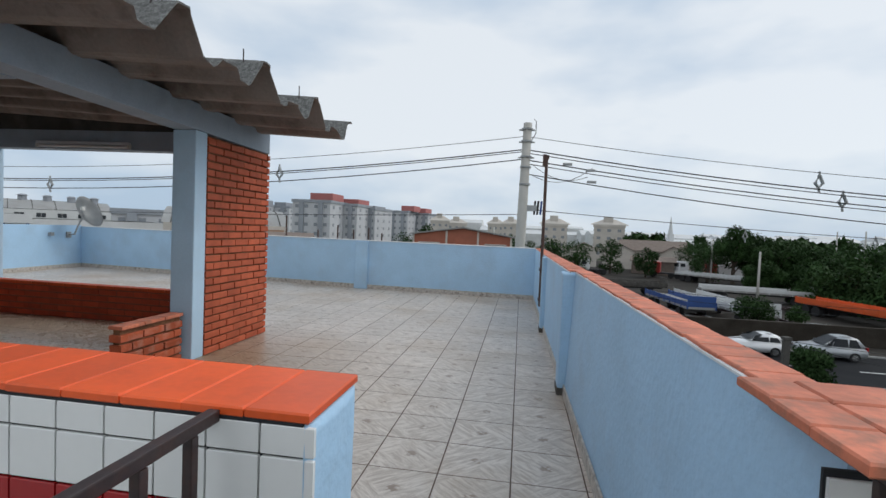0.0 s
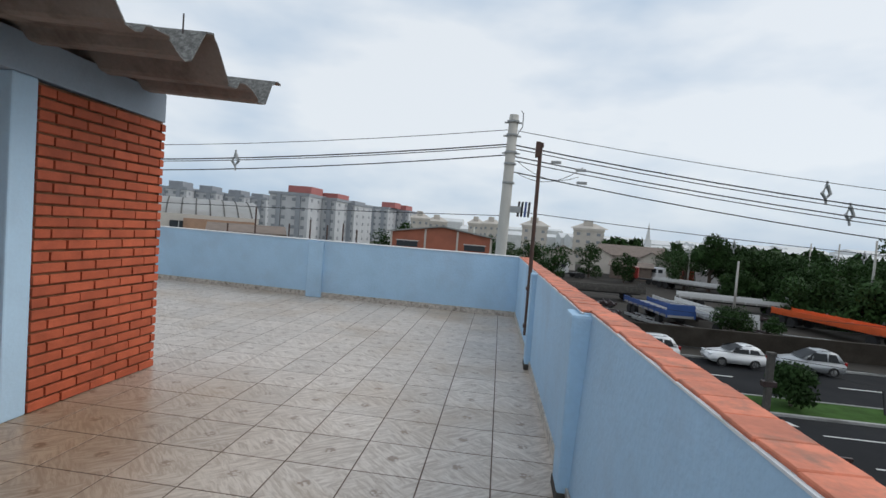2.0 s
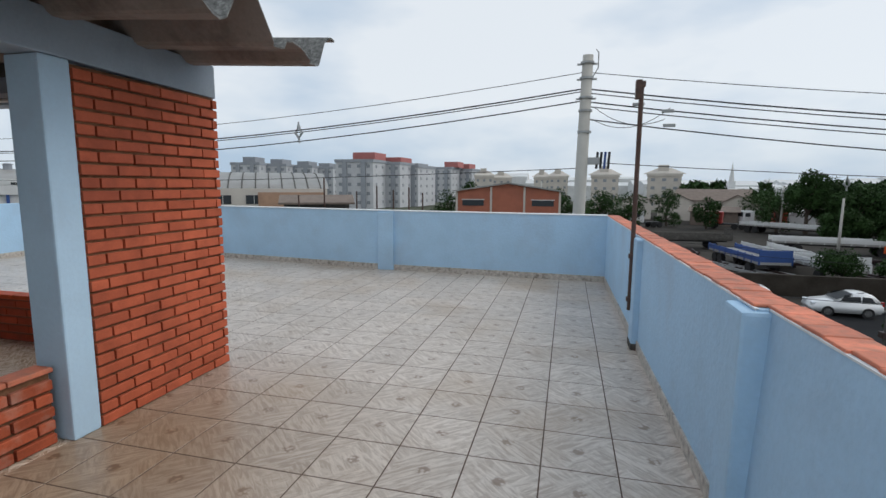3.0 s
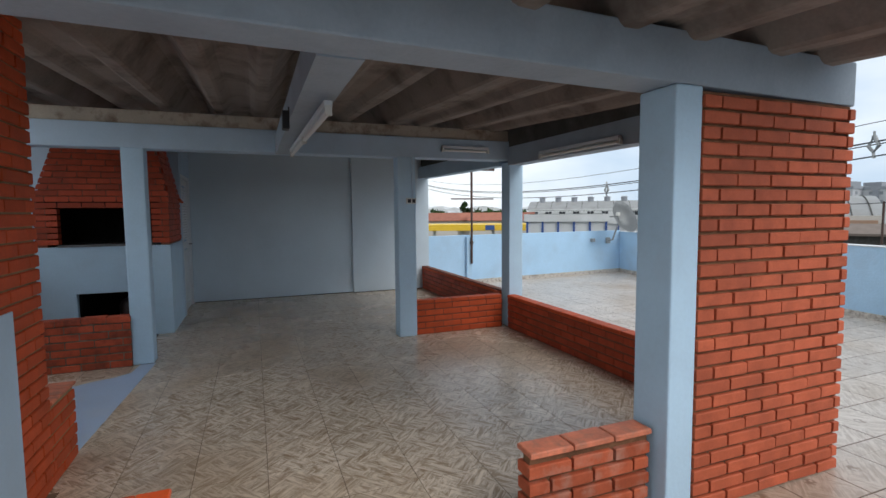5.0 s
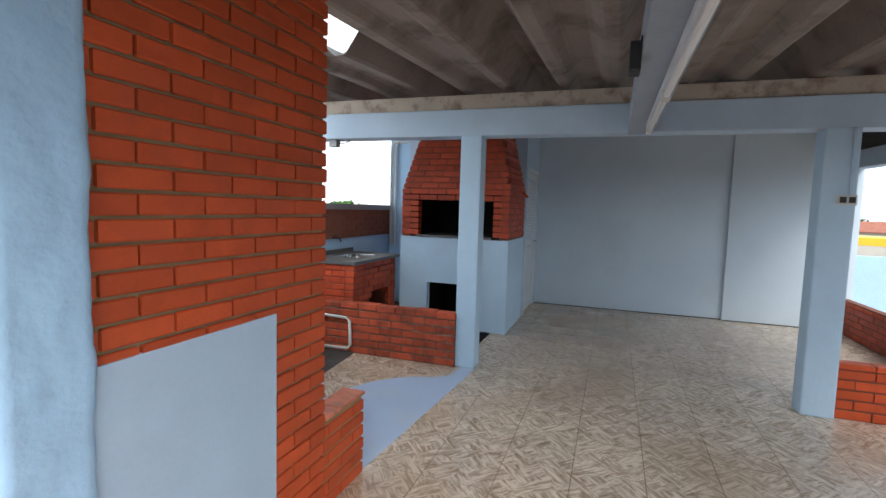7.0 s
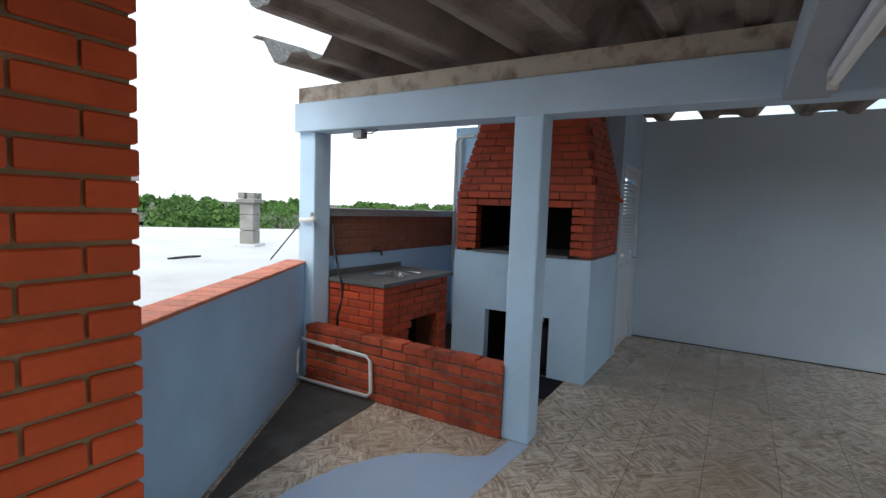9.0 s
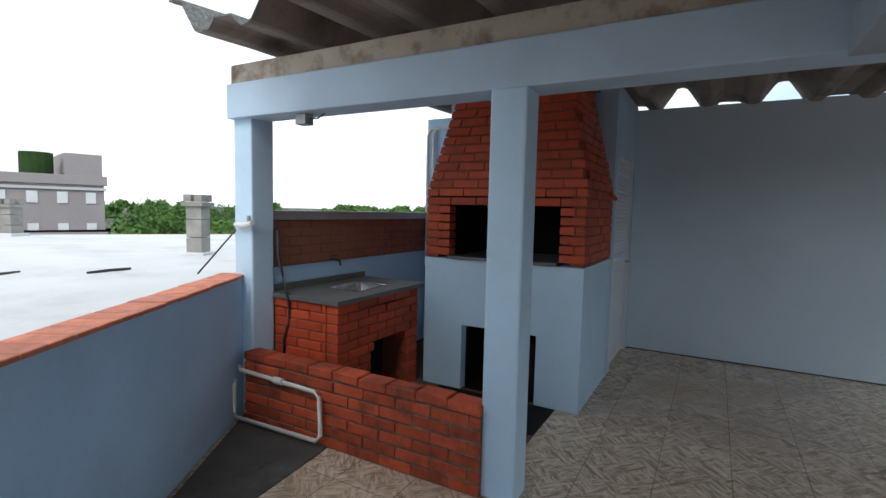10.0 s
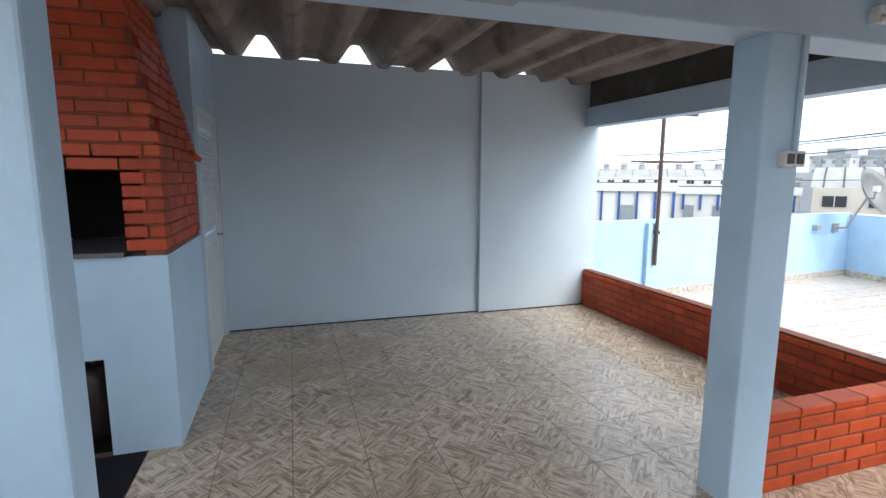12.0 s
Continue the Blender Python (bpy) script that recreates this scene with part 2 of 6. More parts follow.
    l.new(ramp.outputs["Color"], mr.inputs[1])
    grime = n.new("ShaderNodeTexNoise")
    grime.inputs["Scale"].default_value = 0.75
    grime.inputs["Detail"].default_value = 5.0
    l.new(geo.outputs["Position"], grime.inputs["Vector"])
    gr = n.new("ShaderNodeMapRange")
    gr.inputs["From Min"].default_value = 0.5
    gr.inputs["From Max"].default_value = 0.72
    gr.inputs["To Max"].default_value = 0.55
    l.new(grime.outputs["Fac"], gr.inputs["Value"])
    mx = n.new("ShaderNodeMixRGB")
    mx.inputs[2].default_value = (0.34, 0.22, 0.11, 1)
    l.new(gr.outputs["Result"], mx.inputs[0])
    l.new(mr.outputs["Color"], mx.inputs[1])
    var = n.new("ShaderNodeMapRange")
    var.inputs["To Min"].default_value = 0.92
    var.inputs["To Max"].default_value = 1.08
    l.new(white.outputs["Value"], var.inputs["Value"])
    sc = n.new("ShaderNodeVectorMath")
    sc.operation = "SCALE"
    l.new(mx.outputs["Color"], sc.inputs[0])
    l.new(var.outputs["Result"], sc.inputs["Scale"])
    l.new(sc.outputs["Vector"], b.inputs["Base Color"])
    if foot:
        # brown tint multiplied over the tiles, stronger towards the foot of the brick pier
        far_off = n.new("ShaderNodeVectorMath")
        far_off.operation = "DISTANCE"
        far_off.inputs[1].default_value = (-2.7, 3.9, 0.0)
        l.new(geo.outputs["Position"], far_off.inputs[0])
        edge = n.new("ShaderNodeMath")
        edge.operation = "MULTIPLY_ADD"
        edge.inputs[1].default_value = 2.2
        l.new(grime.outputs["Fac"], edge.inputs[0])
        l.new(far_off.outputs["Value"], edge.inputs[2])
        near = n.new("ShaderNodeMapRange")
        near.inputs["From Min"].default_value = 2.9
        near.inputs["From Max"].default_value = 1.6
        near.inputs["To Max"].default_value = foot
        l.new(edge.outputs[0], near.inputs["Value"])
        foot_tint = n.new("ShaderNodeMixRGB")
        foot_tint.blend_type = "MULTIPLY"
        foot_tint.inputs[2].default_value = (0.56, 0.4, 0.23, 1)
        l.new(near.outputs["Result"], foot_tint.inputs[0])
        l.new(sc.outputs["Vector"], foot_tint.inputs[1])
        l.new(foot_tint.outputs["Color"], b.inputs["Base Color"])
    rr = n.new("ShaderNodeMapRange")
    rr.inputs["To Min"].default_value = rough - 0.1
    rr.inputs["To Max"].default_value = rough + 0.15
    l.new(grime.outputs["Fac"], rr.inputs["Value"])
    l.new(rr.outputs["Result"], b.inputs["Roughness"])
    bp = n.new("ShaderNodeBump")
    bp.inputs["Strength"].default_value = 0.15
    bp.inputs["Distance"].default_value = 0.002
    l.new(mixv.outputs["Result"], bp.inputs["Height"])
    l.new(bp.outputs["Normal"], b.inputs["Normal"])
    return m


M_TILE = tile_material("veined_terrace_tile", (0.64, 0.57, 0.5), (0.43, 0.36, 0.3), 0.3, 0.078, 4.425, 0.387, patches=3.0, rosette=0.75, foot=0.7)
M_TILE_IN = tile_material("veined_indoor_tile", (0.75, 0.635, 0.51), (0.34, 0.245, 0.165), 0.24, -4.47, 2.18, 0.403, 0.4, 0.58, patches=6.5, rosette=0.35)


# ---- building helpers ----
def link(name, bm, material, parent=None, smooth=False):
    me = bpy.data.meshes.new(name)
    bmesh.ops.recalc_face_normals(bm, faces=bm.faces)
    bm.to_mesh(me)
    bm.free()
    for m in (material if isinstance(material, (list, tuple)) else [material]):
        me.materials.append(m)
    if smooth:
        for p in me.polygons:
            p.use_smooth = True
    ob = new(name, me)
    if parent is not None:
        ob.parent = parent
    return ob


def part(name, bm, material, parent, label="", smooth=False):
    ob = link(name, bm, material, parent, smooth)
    if label:
        ob["label"] = label
    return ob


def box(bm, x0, y0, z0, x1, y1, z1, bevel=0.0):
    r = bmesh.ops.create_cube(bm, size=1.0)
    vs = r["verts"]
    for v in vs:
        v.co = Vector(((x0 + x1) / 2 + v.co.x * (x1 - x0), (y0 + y1) / 2 + v.co.y * (y1 - y0), (z0 + z1) / 2 + v.co.z * (z1 - z0)))
    if bevel:
        es = list({e for v in vs for e in v.link_edges})
        bmesh.ops.bevel(bm, geom=es, offset=bevel, segments=2, affect="EDGES", profile=0.6)
    return bm


def boxed(x0, y0, z0, x1, y1, z1, bevel=0.0):
    return box(bmesh.new(), x0, y0, z0, x1, y1, z1, bevel)


def prism(bm, pts, z0, z1):
    """An upright prism over a plan outline; z1 may be a list, one height a corner."""
    zs = z1 if isinstance(z1, (list, tuple)) else [z1] * len(pts)
    lo = [bm.verts.new((x, y, z0)) for x, y in pts]
    hi = [bm.verts.new((x, y, z)) for (x, y), z in zip(pts, zs)]
    bm.faces.new(lo[::-1])
    bm.faces.new(hi)
    for i in range(len(pts)):
        j = (i + 1) % len(pts)
        bm.faces.new((lo[i], lo[j], hi[j], hi[i]))
    return bm


def tube(bm, pts, r, sides=8):
    """A round bar along a line of points."""
    rings = []
    pts = [Vector(p) for p in pts]
    for i, p in enumerate(pts):
        d = (pts[min(i + 1, len(pts) - 1)] - pts[max(i - 1, 0)]).normalized()
        a = d.orthogonal().normalized() if abs(d.z) > 0.95 else d.cross(Vector((0, 0, 1))).normalized()
        c = d.cross(a)
        rad = r[i] if isinstance(r, (list, tuple)) else r
        rings.append([bm.verts.new(p + rad * (math.cos(k * 2 * math.pi / sides) * a + math.sin(k * 2 * math.pi / sides) * c)) for k in range(sides)])
    for u, v in zip(rings, rings[1:]):
        for k in range(sides):
            bm.faces.new((u[k], u[(k + 1) % sides], v[(k + 1) % sides], v[k]))
    bm.faces.new(rings[0][::-1])
    bm.faces.new(rings[-1])
    return bm


def tubed(pts, r, sides=8):
    return tube(bmesh.new(), pts, r, sides)


def thing(name, label, category, kind="", group="", at=(0, 0, 0)):
    ob = new(name)
    ob.location = at
    ob.empty_display_size = 0.1
    return tagged(ob, label, category, group, kind)


def setting(name, bm, material, label, category):
    return tagged(link(name, bm, material), label, category, "", "structure")


PIECE = {}


def piece_mesh(key, sx, sy, sz, bevel, material):
    """A shared small block, its top and front edges softened, centred on its place."""
    if key not in PIECE:
        bm = bmesh.new()
        x, y, z, c = sx / 2, sy / 2, sz / 2, bevel
        lo = [(-x + c, -y + c, -z), (x - c, -y + c, -z), (x - c, y - c, -z), (-x + c, y - c, -z)]
        m1 = [(-x, -y, -z + c), (x, -y, -z + c), (x, y, -z + c), (-x, y, -z + c)]
        m2 = [(-x, -y, z - c), (x, -y, z - c), (x, y, z - c), (-x, y, z - c)]
        hi = [(-x + c, -y + c, z), (x - c, -y + c, z), (x - c, y - c, z), (-x + c, y - c, z)]
        rows = [[bm.verts.new(p) for p in r] for r in (lo, m1, m2, hi)]
        bm.faces.new(rows[0][::-1])
        bm.faces.new(rows[3])
        for a, b in zip(rows, rows[1:]):
            for k in range(4):
                bm.faces.new((a[k], a[(k + 1) % 4], b[(k + 1) % 4], b[k]))
        me = bpy.data.meshes.new("piece")
        bm.to_mesh(me)
        bm.free()
        me.materials.append(material)
        PIECE[key] = me
    return PIECE[key]


def sheared(me, key, slope):
    """A copy of a piece whose sides lean in y by a slope."""
    k2 = key + (round(slope, 2),)
    if k2 not in PIECE:
        m2 = me.copy()
        for v in m2.vertices:
            v.co.y += slope * v.co.z
        PIECE[k2] = m2
    return PIECE[k2]


BRICK_L, BRICK_H, JOINT = 0.229, 0.0622, 0.0112
RNG = random.Random(7)


def bricks(parent, axis, a0, a1, c0, c1, z0, n, material, course=0.0732, skip=None, jitter=0.003, shift=0, org=(0, 0, 0), lean=None, bh=BRICK_H, bl=BRICK_L):
    """n courses of running bond along an axis, from a0 to a1 (numbers, or functions of the course), the wall's thickness from c0 to c1."""
    for i in range(n):
        lo = a0(i) if callable(a0) else a0
        hi = a1(i) if callable(a1) else a1
        s0, s1 = (c(i) if callable(c) else c for c in (c0, c1))
        step = BRICK_L + JOINT
        a = lo - (step / 2 if (i + shift) % 2 else 0.0)
        while a < hi - 0.02:
            p, q = max(a, lo), min(a + bl, hi)
            a += step
            if q - p < 0.018:
                continue
            z = z0 + i * course + JOINT / 2 + BRICK_H / 2
            spans = [(p, q)]
            if skip:
                sk = skip(i)
                if sk:
                    spans = [(p, min(q, sk[0])), (max(p, sk[1]), q)]
            for u, v in spans:
                if v - u < 0.015:
                    continue
                ln, th = round(v - u, 2), round(s1 - s0, 3)
                key = ("brick", axis, ln, th, bh, material.name)
                if axis == "x":
                    me = piece_mesh(key, v - u, th, bh, 0.005, material)
                    loc = ((u + v) / 2, (s0 + s1) / 2 + RNG.uniform(-jitter, jitter), z)
                else:
                    me = piece_mesh(key, th, v - u, bh, 0.005, material)
                    loc = ((s0 + s1) / 2 + RNG.uniform(-jitter, jitter), (u + v) / 2, z)
                if lean and axis == "x":
                    me = sheared(me, key, lean(i)[0])
                elif lean and (u == lo or v == hi):
                    me = sheared(me, key, lean(i)[0 if u == lo else 1])
                ob = new("brick", me)
                ob.parent = parent
                ob.location = Vector(loc) - Vector(org)
                ob.rotation_euler = (RNG.uniform(-0.006, 0.006), RNG.uniform(-0.006, 0.006), RNG.uniform(-0.008, 0.008))


# ---- roof profile: ridges at RIDGE + k * PITCH along y ----
PITCH, RIDGE = 0.93, 2.53


def roof_z(x):
    """Height of the sheets' lowest folds."""
    return 2.345 - 0.063 * (x + 2.87) if x > -6.8 else 2.5926 - 0.028 * (x + 6.8)


def roof_sheet(name, k0, k1, x0, x1, lift, label):
    """Deep-folded fibre-cement channels from x0 to x1, for the bays k0 to k1, with end flanges."""
    prof = []
    for k in range(k0, k1):
        base = RIDGE + k * PITCH
        prof += [(base + u, z) for u, z in ((0.0, 0.245), (0.045, 0.235), (0.075, 0.2), (0.2, 0.015), (0.225, 0.0), (0.3, 0.0), (0.325, 0.012), (0.37, 0.06), (0.4, 0.07), (0.53, 0.07), (0.56, 0.06), (0.605, 0.012), (0.63, 0.0), (0.705, 0.0), (0.73, 0.015), (0.855, 0.2), (0.885, 0.235))]
    prof.append((RIDGE + k1 * PITCH, 0.245))
    prof.append((RIDGE + k1 * PITCH + 0.07, 0.24))
    prof.insert(0, (RIDGE + k0 * PITCH - 0.07, 0.24))
    bm = bmesh.new()
    xs = [x0 + (x1 - x0) * i / 10 for i in range(11)]
    thick = 0.011
    grid = {}
    for s in (0, 1):
        for i, x in enumerate(xs):
            for j, (y, z) in enumerate(prof):
                wob = 0.006 * math.sin(3.1 * x + 1.7 * j) if 0 < i < 10 else 0.008 * math.sin(5.3 * j)
                grid[s, i, j] = bm.verts.new((x + (0.012 * math.sin(2.3 * j) if i in (0, 10) else 0), y, roof_z(x) + lift + z - 0.02 * (y - 2.5) + s * thick + wob * 0.5))
    for s in (0, 1):
        for i in range(10):
            for j in range(len(prof) - 1):
                f = bm.faces.new((grid[s, i, j], grid[s, i + 1, j], grid[s, i + 1, j + 1], grid[s, i, j + 1]))
                f.material_index = s
    for i in range(10):
        for j in (0, len(prof) - 1):
            bm.faces.new((grid[0, i, j], grid[0, i + 1, j], grid[1, i + 1, j], grid[1, i, j]))
    for j in range(len(prof) - 1):
        for i in (0, 10):
            f = bm.faces.new((grid[0, i, j], grid[0, i, j + 1], grid[1, i, j + 1], grid[1, i, j]))
            f.material_index = 1
    return tagged(link(name, bm, [M_SHEET, M_SHEET_TOP]), label, "roof", "", "structure")


# ---- terrace: floor, parapets, posts, beams ----
NE, NP, NW, WS = (0.36, 9.62), (-3.2, 9.78), (-10.8, 10.6), (-10.4, 5.42)
slab = setting("floor", prism(bmesh.new(), [(-12.2, -1.6), (-3.05, -1.6), (-3.05, 0.7), (0.62, 0.7), (0.62, 10.0), (-12.2, 11.0)], -0.3, -0.0016), M_GROUT, "brown grout bed under the veined stoneware floor tiles", "floor")


def slanted_wall(name, p, q, side, z1, label, z0=-0.02):
    """A plastered parapet along p-q whose thickness lies to one side (a vector)."""
    bm = prism(bmesh.new(), [p, q, (q[0] + side[0], q[1] + side[1]), (p[0] + side[0], p[1] + side[1])], z0, z1)
    return setting(name, bm, M_BLUE, label, "wall")


def ex(y):
    """The east parapet's inner face."""
    return 0.552 - 0.0203 * y


wall_east = setting("wall_east", prism(bmesh.new(), [(ex(4.0), 4.0), (ex(4.0) + 0.15, 4.0), (ex(9.85) + 0.15, 9.85), (ex(9.85), 9.85)], -6.0, 1.0), M_BLUE, "light blue plastered parapet with terracotta coping", "wall")
bm = bmesh.new()
near = [[bm.verts.new((ex(y) + u, y, z)) for u, z in ((0.0, -6.0), (0.0, 0.0), (0.047, 1.0), (0.165, 1.0), (0.165, -6.0))] for y in (0.79, 3.999)]
bm.faces.new(near[0])
bm.faces.new(near[1][::-1])
for k in range(5):
    bm.faces.new((near[0][k], near[0][(k + 1) % 5], near[1][(k + 1) % 5], near[1][k]))
link("near_section", bm, M_BLUE, wall_east)
for y in (3.98, 6.47):
    link("pilaster", boxed(ex(y) - 0.055, y, 0.0, ex(y) + 0.06, y + 0.21, 0.992, 0.016), M_BLUE, wall_east)
wall_north = setting("wall_north", prism(bmesh.new(), [NE, NP, NW, (NW[0] - 0.15, NW[1] + 0.16), (NP[0], NP[1] + 0.15), (NE[0] + 0.15, NE[1] + 0.15)], -6.0, 1.0), M_BLUE, "light blue plastered parapet at the terrace's end", "wall")
link("pilaster", boxed(-3.34, NP[1] - 0.06, 0.0, -3.06, NP[1] + 0.04, 0.985, 0.012), M_BLUE, wall_north)
link("pilaster", boxed(-7.2, 10.12, 0.0, -6.95, 10.24, 0.985, 0.012), M_BLUE, wall_north)
wall_west = setting("wall_west", prism(bmesh.new(), [NW, WS, (WS[0] - 0.15, WS[1]), (NW[0] - 0.15, NW[1] + 0.15)], -6.0, 1.03), M_BLUE, "light blue plastered parapet with a pilaster", "wall")
link("pilaster", boxed(-10.52, 6.28, 0.0, -10.4, 6.42, 1.0, 0.012), M_BLUE, wall_west)
wall_back = setting("wall_back", prism(bmesh.new(), [(-10.4, 1.16), (-10.4, 3.89), (-10.345, 3.89), (-10.345, 5.42), (-10.52, 5.42), (-10.52, 1.16)], -6.0, 2.735), M_BACK_PAINT, "tall grey-blue plastered back wall of the covered area", "wall")
# wall-to-floor joint: its shadow gap is drawn as thin black strips
link("floor_joint", boxed(-10.4, 1.17, 0.0, -10.394, 3.885, 0.012), M_GROUT_AND_GAP, wall_back)
link("floor_joint", boxed(-10.345, 3.895, 0.0, -10.339, 5.27, 0.012), M_GROUT_AND_GAP, wall_back)
# return wall beside the barbecue, with the doorway in it
wall_door = setting("wall_return", boxed(-9.32, 1.0, 0, -9.2, 1.16, 2.77), M_BLUE_FRAME, "grey-blue plastered return wall around a louvred door", "wall")
link("lintel", boxed(-10.5, 1.0, 2.12, -9.32, 1.158, 2.78), M_BLUE_FRAME, wall_door)
link("jamb", boxed(-10.5, 1.0, 0.0, -10.33, 1.1575, 2.12), M_BLUE_FRAME, wall_door)

post_main = setting("post_east", boxed(-3.1, 3.992, 0, -2.868, 4.16, 2.11, 0.012), M_POST, "light blue concrete post at the covered area's front", "post")
for nm, x0, y0, x1, y1, z1 in (("post_barbecue", -6.955, 0.955, -6.77, 1.155, 2.19), ("post_middle", -6.96, 3.77, -6.77, 3.995, 2.19), ("post_north", -6.95, 5.255, -6.73, 5.455, 2.16), ("post_south", -7.03, -1.115, -6.83, -0.925, 2.2)):
    setting(nm, boxed(x0, y0, 0, x1, y1, z1, 0.014), M_POST, "light blue painted concrete post under the roof beam", "post")
def rough_block(x0, y0, z0, x1, y1, z1, step, amp, seed):
    """A hand-plastered block: a fine grid over its faces, pushed in and out by noise, its edges worn round."""
    bm = boxed(x0, y0, z0, x1, y1, z1)
    for axis, lo, hi in ((0, x0, x1), (1, y0, y1), (2, z0, z1)):
        for k in range(1, max(2, round((hi - lo) / step))):
            co, no = Vector(), Vector()
            co[axis] = lo + (hi - lo) * k / max(2, round((hi - lo) / step))
            no[axis] = 1.0
            bmesh.ops.bisect_plane(bm, geom=bm.verts[:] + bm.edges[:] + bm.faces[:], plane_co=co, plane_no=no)
    bm.normal_update()
    mid = Vector(((x0 + x1) / 2, (y0 + y1) / 2, 0))
    for v in bm.verts:
        out = (v.co - mid) * Vector((1, 1, 0))
        edge = abs(abs(out.x) - (x1 - x0) / 2) < 0.001 and abs(abs(out.y) - (y1 - y0) / 2) < 0.001
        p = v.co * 7.0 + Vector((seed, 0, 0))
        d = amp * (noise.noise(p) + 0.6 * noise.noise(p * 2.7) + 0.35 * noise.noise(p * 6.1))
        v.co += out.normalized() * (d - (0.014 if edge else 0.0))
    return bm


tagged(link("post_corner", rough_block(-3.275, 0.88, -0.02, -3.04, 1.088, 2.17, 0.02, 0.007, 3), M_BLUE, smooth=True), "rough light blue plastered pier beside the brick chimney", "post", "", "structure")
setting("beam_middle", boxed(-7.0, -1.12, 2.182, -6.775, 5.43, 2.425, 0.01), M_BLUE_FRAME, "grey-blue painted concrete beam under the roof's middle", "beam")
setting("purlin", boxed(-6.97, -1.1, 2.425, -6.8, 5.3, 2.56, 0.008), M_PURLIN, "stained bare concrete purlin on the beam", "beam")


def beam_x(name, x0, x1, y0, y1, z0a, z0b, h, m, label):
    bm = bmesh.new()
    vs = [bm.verts.new(p) for p in ((x0, y0, z0a), (x0, y1, z0a), (x0, y1, z0a + h), (x0, y0, z0a + h), (x1, y0, z0b), (x1, y1, z0b), (x1, y1, z0b + h), (x1, y0, z0b + h))]
    for f in ((0, 1, 2, 3), (7, 6, 5, 4), (0, 4, 5, 1), (1, 5, 6, 2), (2, 6, 7, 3), (3, 7, 4, 0)):
        bm.faces.new([vs[i] for i in f])
    return setting(name, bm, m, label, "beam")


bm = boxed(-3.1, 0.62, 2.09, -2.868, 5.3, 2.33, 0.01)
for v in bm.verts:
    v.co.z += 0.017 * (5.3 - v.co.y)
setting("beam_front", bm, M_BEAM, "grey-blue painted concrete roof beam at the front", "beam")
beam_x("beam_cross", -3.09, -6.78, 2.4, 2.59, 2.13, 2.165, 0.19, M_BEAM, "grey-blue painted cross beam carrying a tube light")
beam_x("beam_north", -3.1, -6.76, 5.25, 5.43, 2.09, 2.12, 0.23, M_BEAM, "grey-blue painted beam along the open north side")
beam_x("beam_north_rear", -6.96, -10.345, 5.22, 5.4, 2.13, 2.18, 0.22, M_BLUE_FRAME, "grey-blue painted beam along the rear north side")
# added dark board that gives the gap above the north beam its darkness
bm = bmesh.new()
vs = [bm.verts.new((x, y, z)) for x, zs in ((-3.12, (2.31, 2.57)), (-10.345, (2.39, 2.92))) for y in (5.27, 5.34) for z in zs]
for f in ((0, 1, 3, 2), (4, 6, 7, 5), (0, 4, 5, 1), (2, 3, 7, 6), (1, 5, 7, 3), (0, 2, 6, 4)):
    bm.faces.new([vs[i] for i in f])
setting("board_north", bm, M_CEMENT, "dark board added in the gap above the north beam", "board")

roof_sheet("roof_front", -2, 3, -1.9, -7.15, 0.0, "weathered grey fibre-cement channel roof over the front bay")
roof_sheet("roof_rear", -2, 3, -6.45, -10.56, 0.014, "weathered grey fibre-cement channel roof over the rear bay")
roof_sheet("roof_side", -3, -2, -5.53, -10.56, 0.028, "long fibre-cement roof channel beside the chimney")
roof_sheet("roof_edge", -4, -3, -6.45, -10.56, 0.014, "outer fibre-cement roof channel above the sink")

# brick pier wall
pier = setting("wall_pier", boxed(-2.955, 4.16, 0, -2.88, 5.28, 2.09), M_MORTAR_SHADED, "tall exposed red brick wall with raked joints", "wall")
# low walls
low_n = setting("wall_low_north", boxed(-6.73, 5.24, 0, -2.98, 5.34, 0.43), M_MORTAR_RED, "knee-high red brick wall along the covered area", "wall")
low_nr = setting("wall_low_rear", boxed(-10.345, 5.28, 0, -6.95, 5.38, 0.45), M_MORTAR_RED, "knee-high red brick wall along the rear bay", "wall")
low_m = setting("wall_low_middle", boxed(-6.91, 4.0, 0, -6.81, 5.19, 0.43), M_MORTAR_RED, "knee-high red brick wall between two posts", "wall")
stub_n = setting("wall_stub_north", boxed(-3.02, 3.28, 0, -2.965, 3.957, 0.44), M_MORTAR_SHADED, "low red brick stub wall beside the post", "wall")
stub_s = setting("wall_stub_south", boxed(-3.2, 1.2, 0, -3.1, 1.81, 0.44), M_MORTAR, "low red brick stub wall beside the chimney", "wall")
low_b = setting("wall_low_barbecue", boxed(-6.85, -0.9, 0, -6.745, 0.965, 0.5), M_MORTAR_SOOT, "low weathered red brick wall before the barbecue", "wall")
chim = setting("wall_chimney", boxed(-4.36, 0.69, 0, -3.27, 1.045, 2.75), M_MORTAR, "broad red brick chimney breast with a blue panel", "wall")
setting("wall_south", prism(bmesh.new(), [(-6.9, -1.08), (-3.6, 0.93), (-3.52, 0.8), (-6.83, -1.23)], -6, 1.03), M_BLUE, "diagonal grey-blue plastered boundary wall with brick coping", "wall")
counter_back = setting("wall_counter", boxed(-10.4, -1.15, 0, -7.08, -1.03, 1.5), M_BLUE, "blue wall with a red brick band behind the sink", "wall")
stair_wall = setting("wall_stair", boxed(-3.04, 0.69, -3, -0.246, 0.886, 0.982), M_BLUE, "half-height stair wall with white tiles and orange coping", "wall")

# ---- barbecue ----
BQ = Vector((-8.6, 0.45, 0.0))


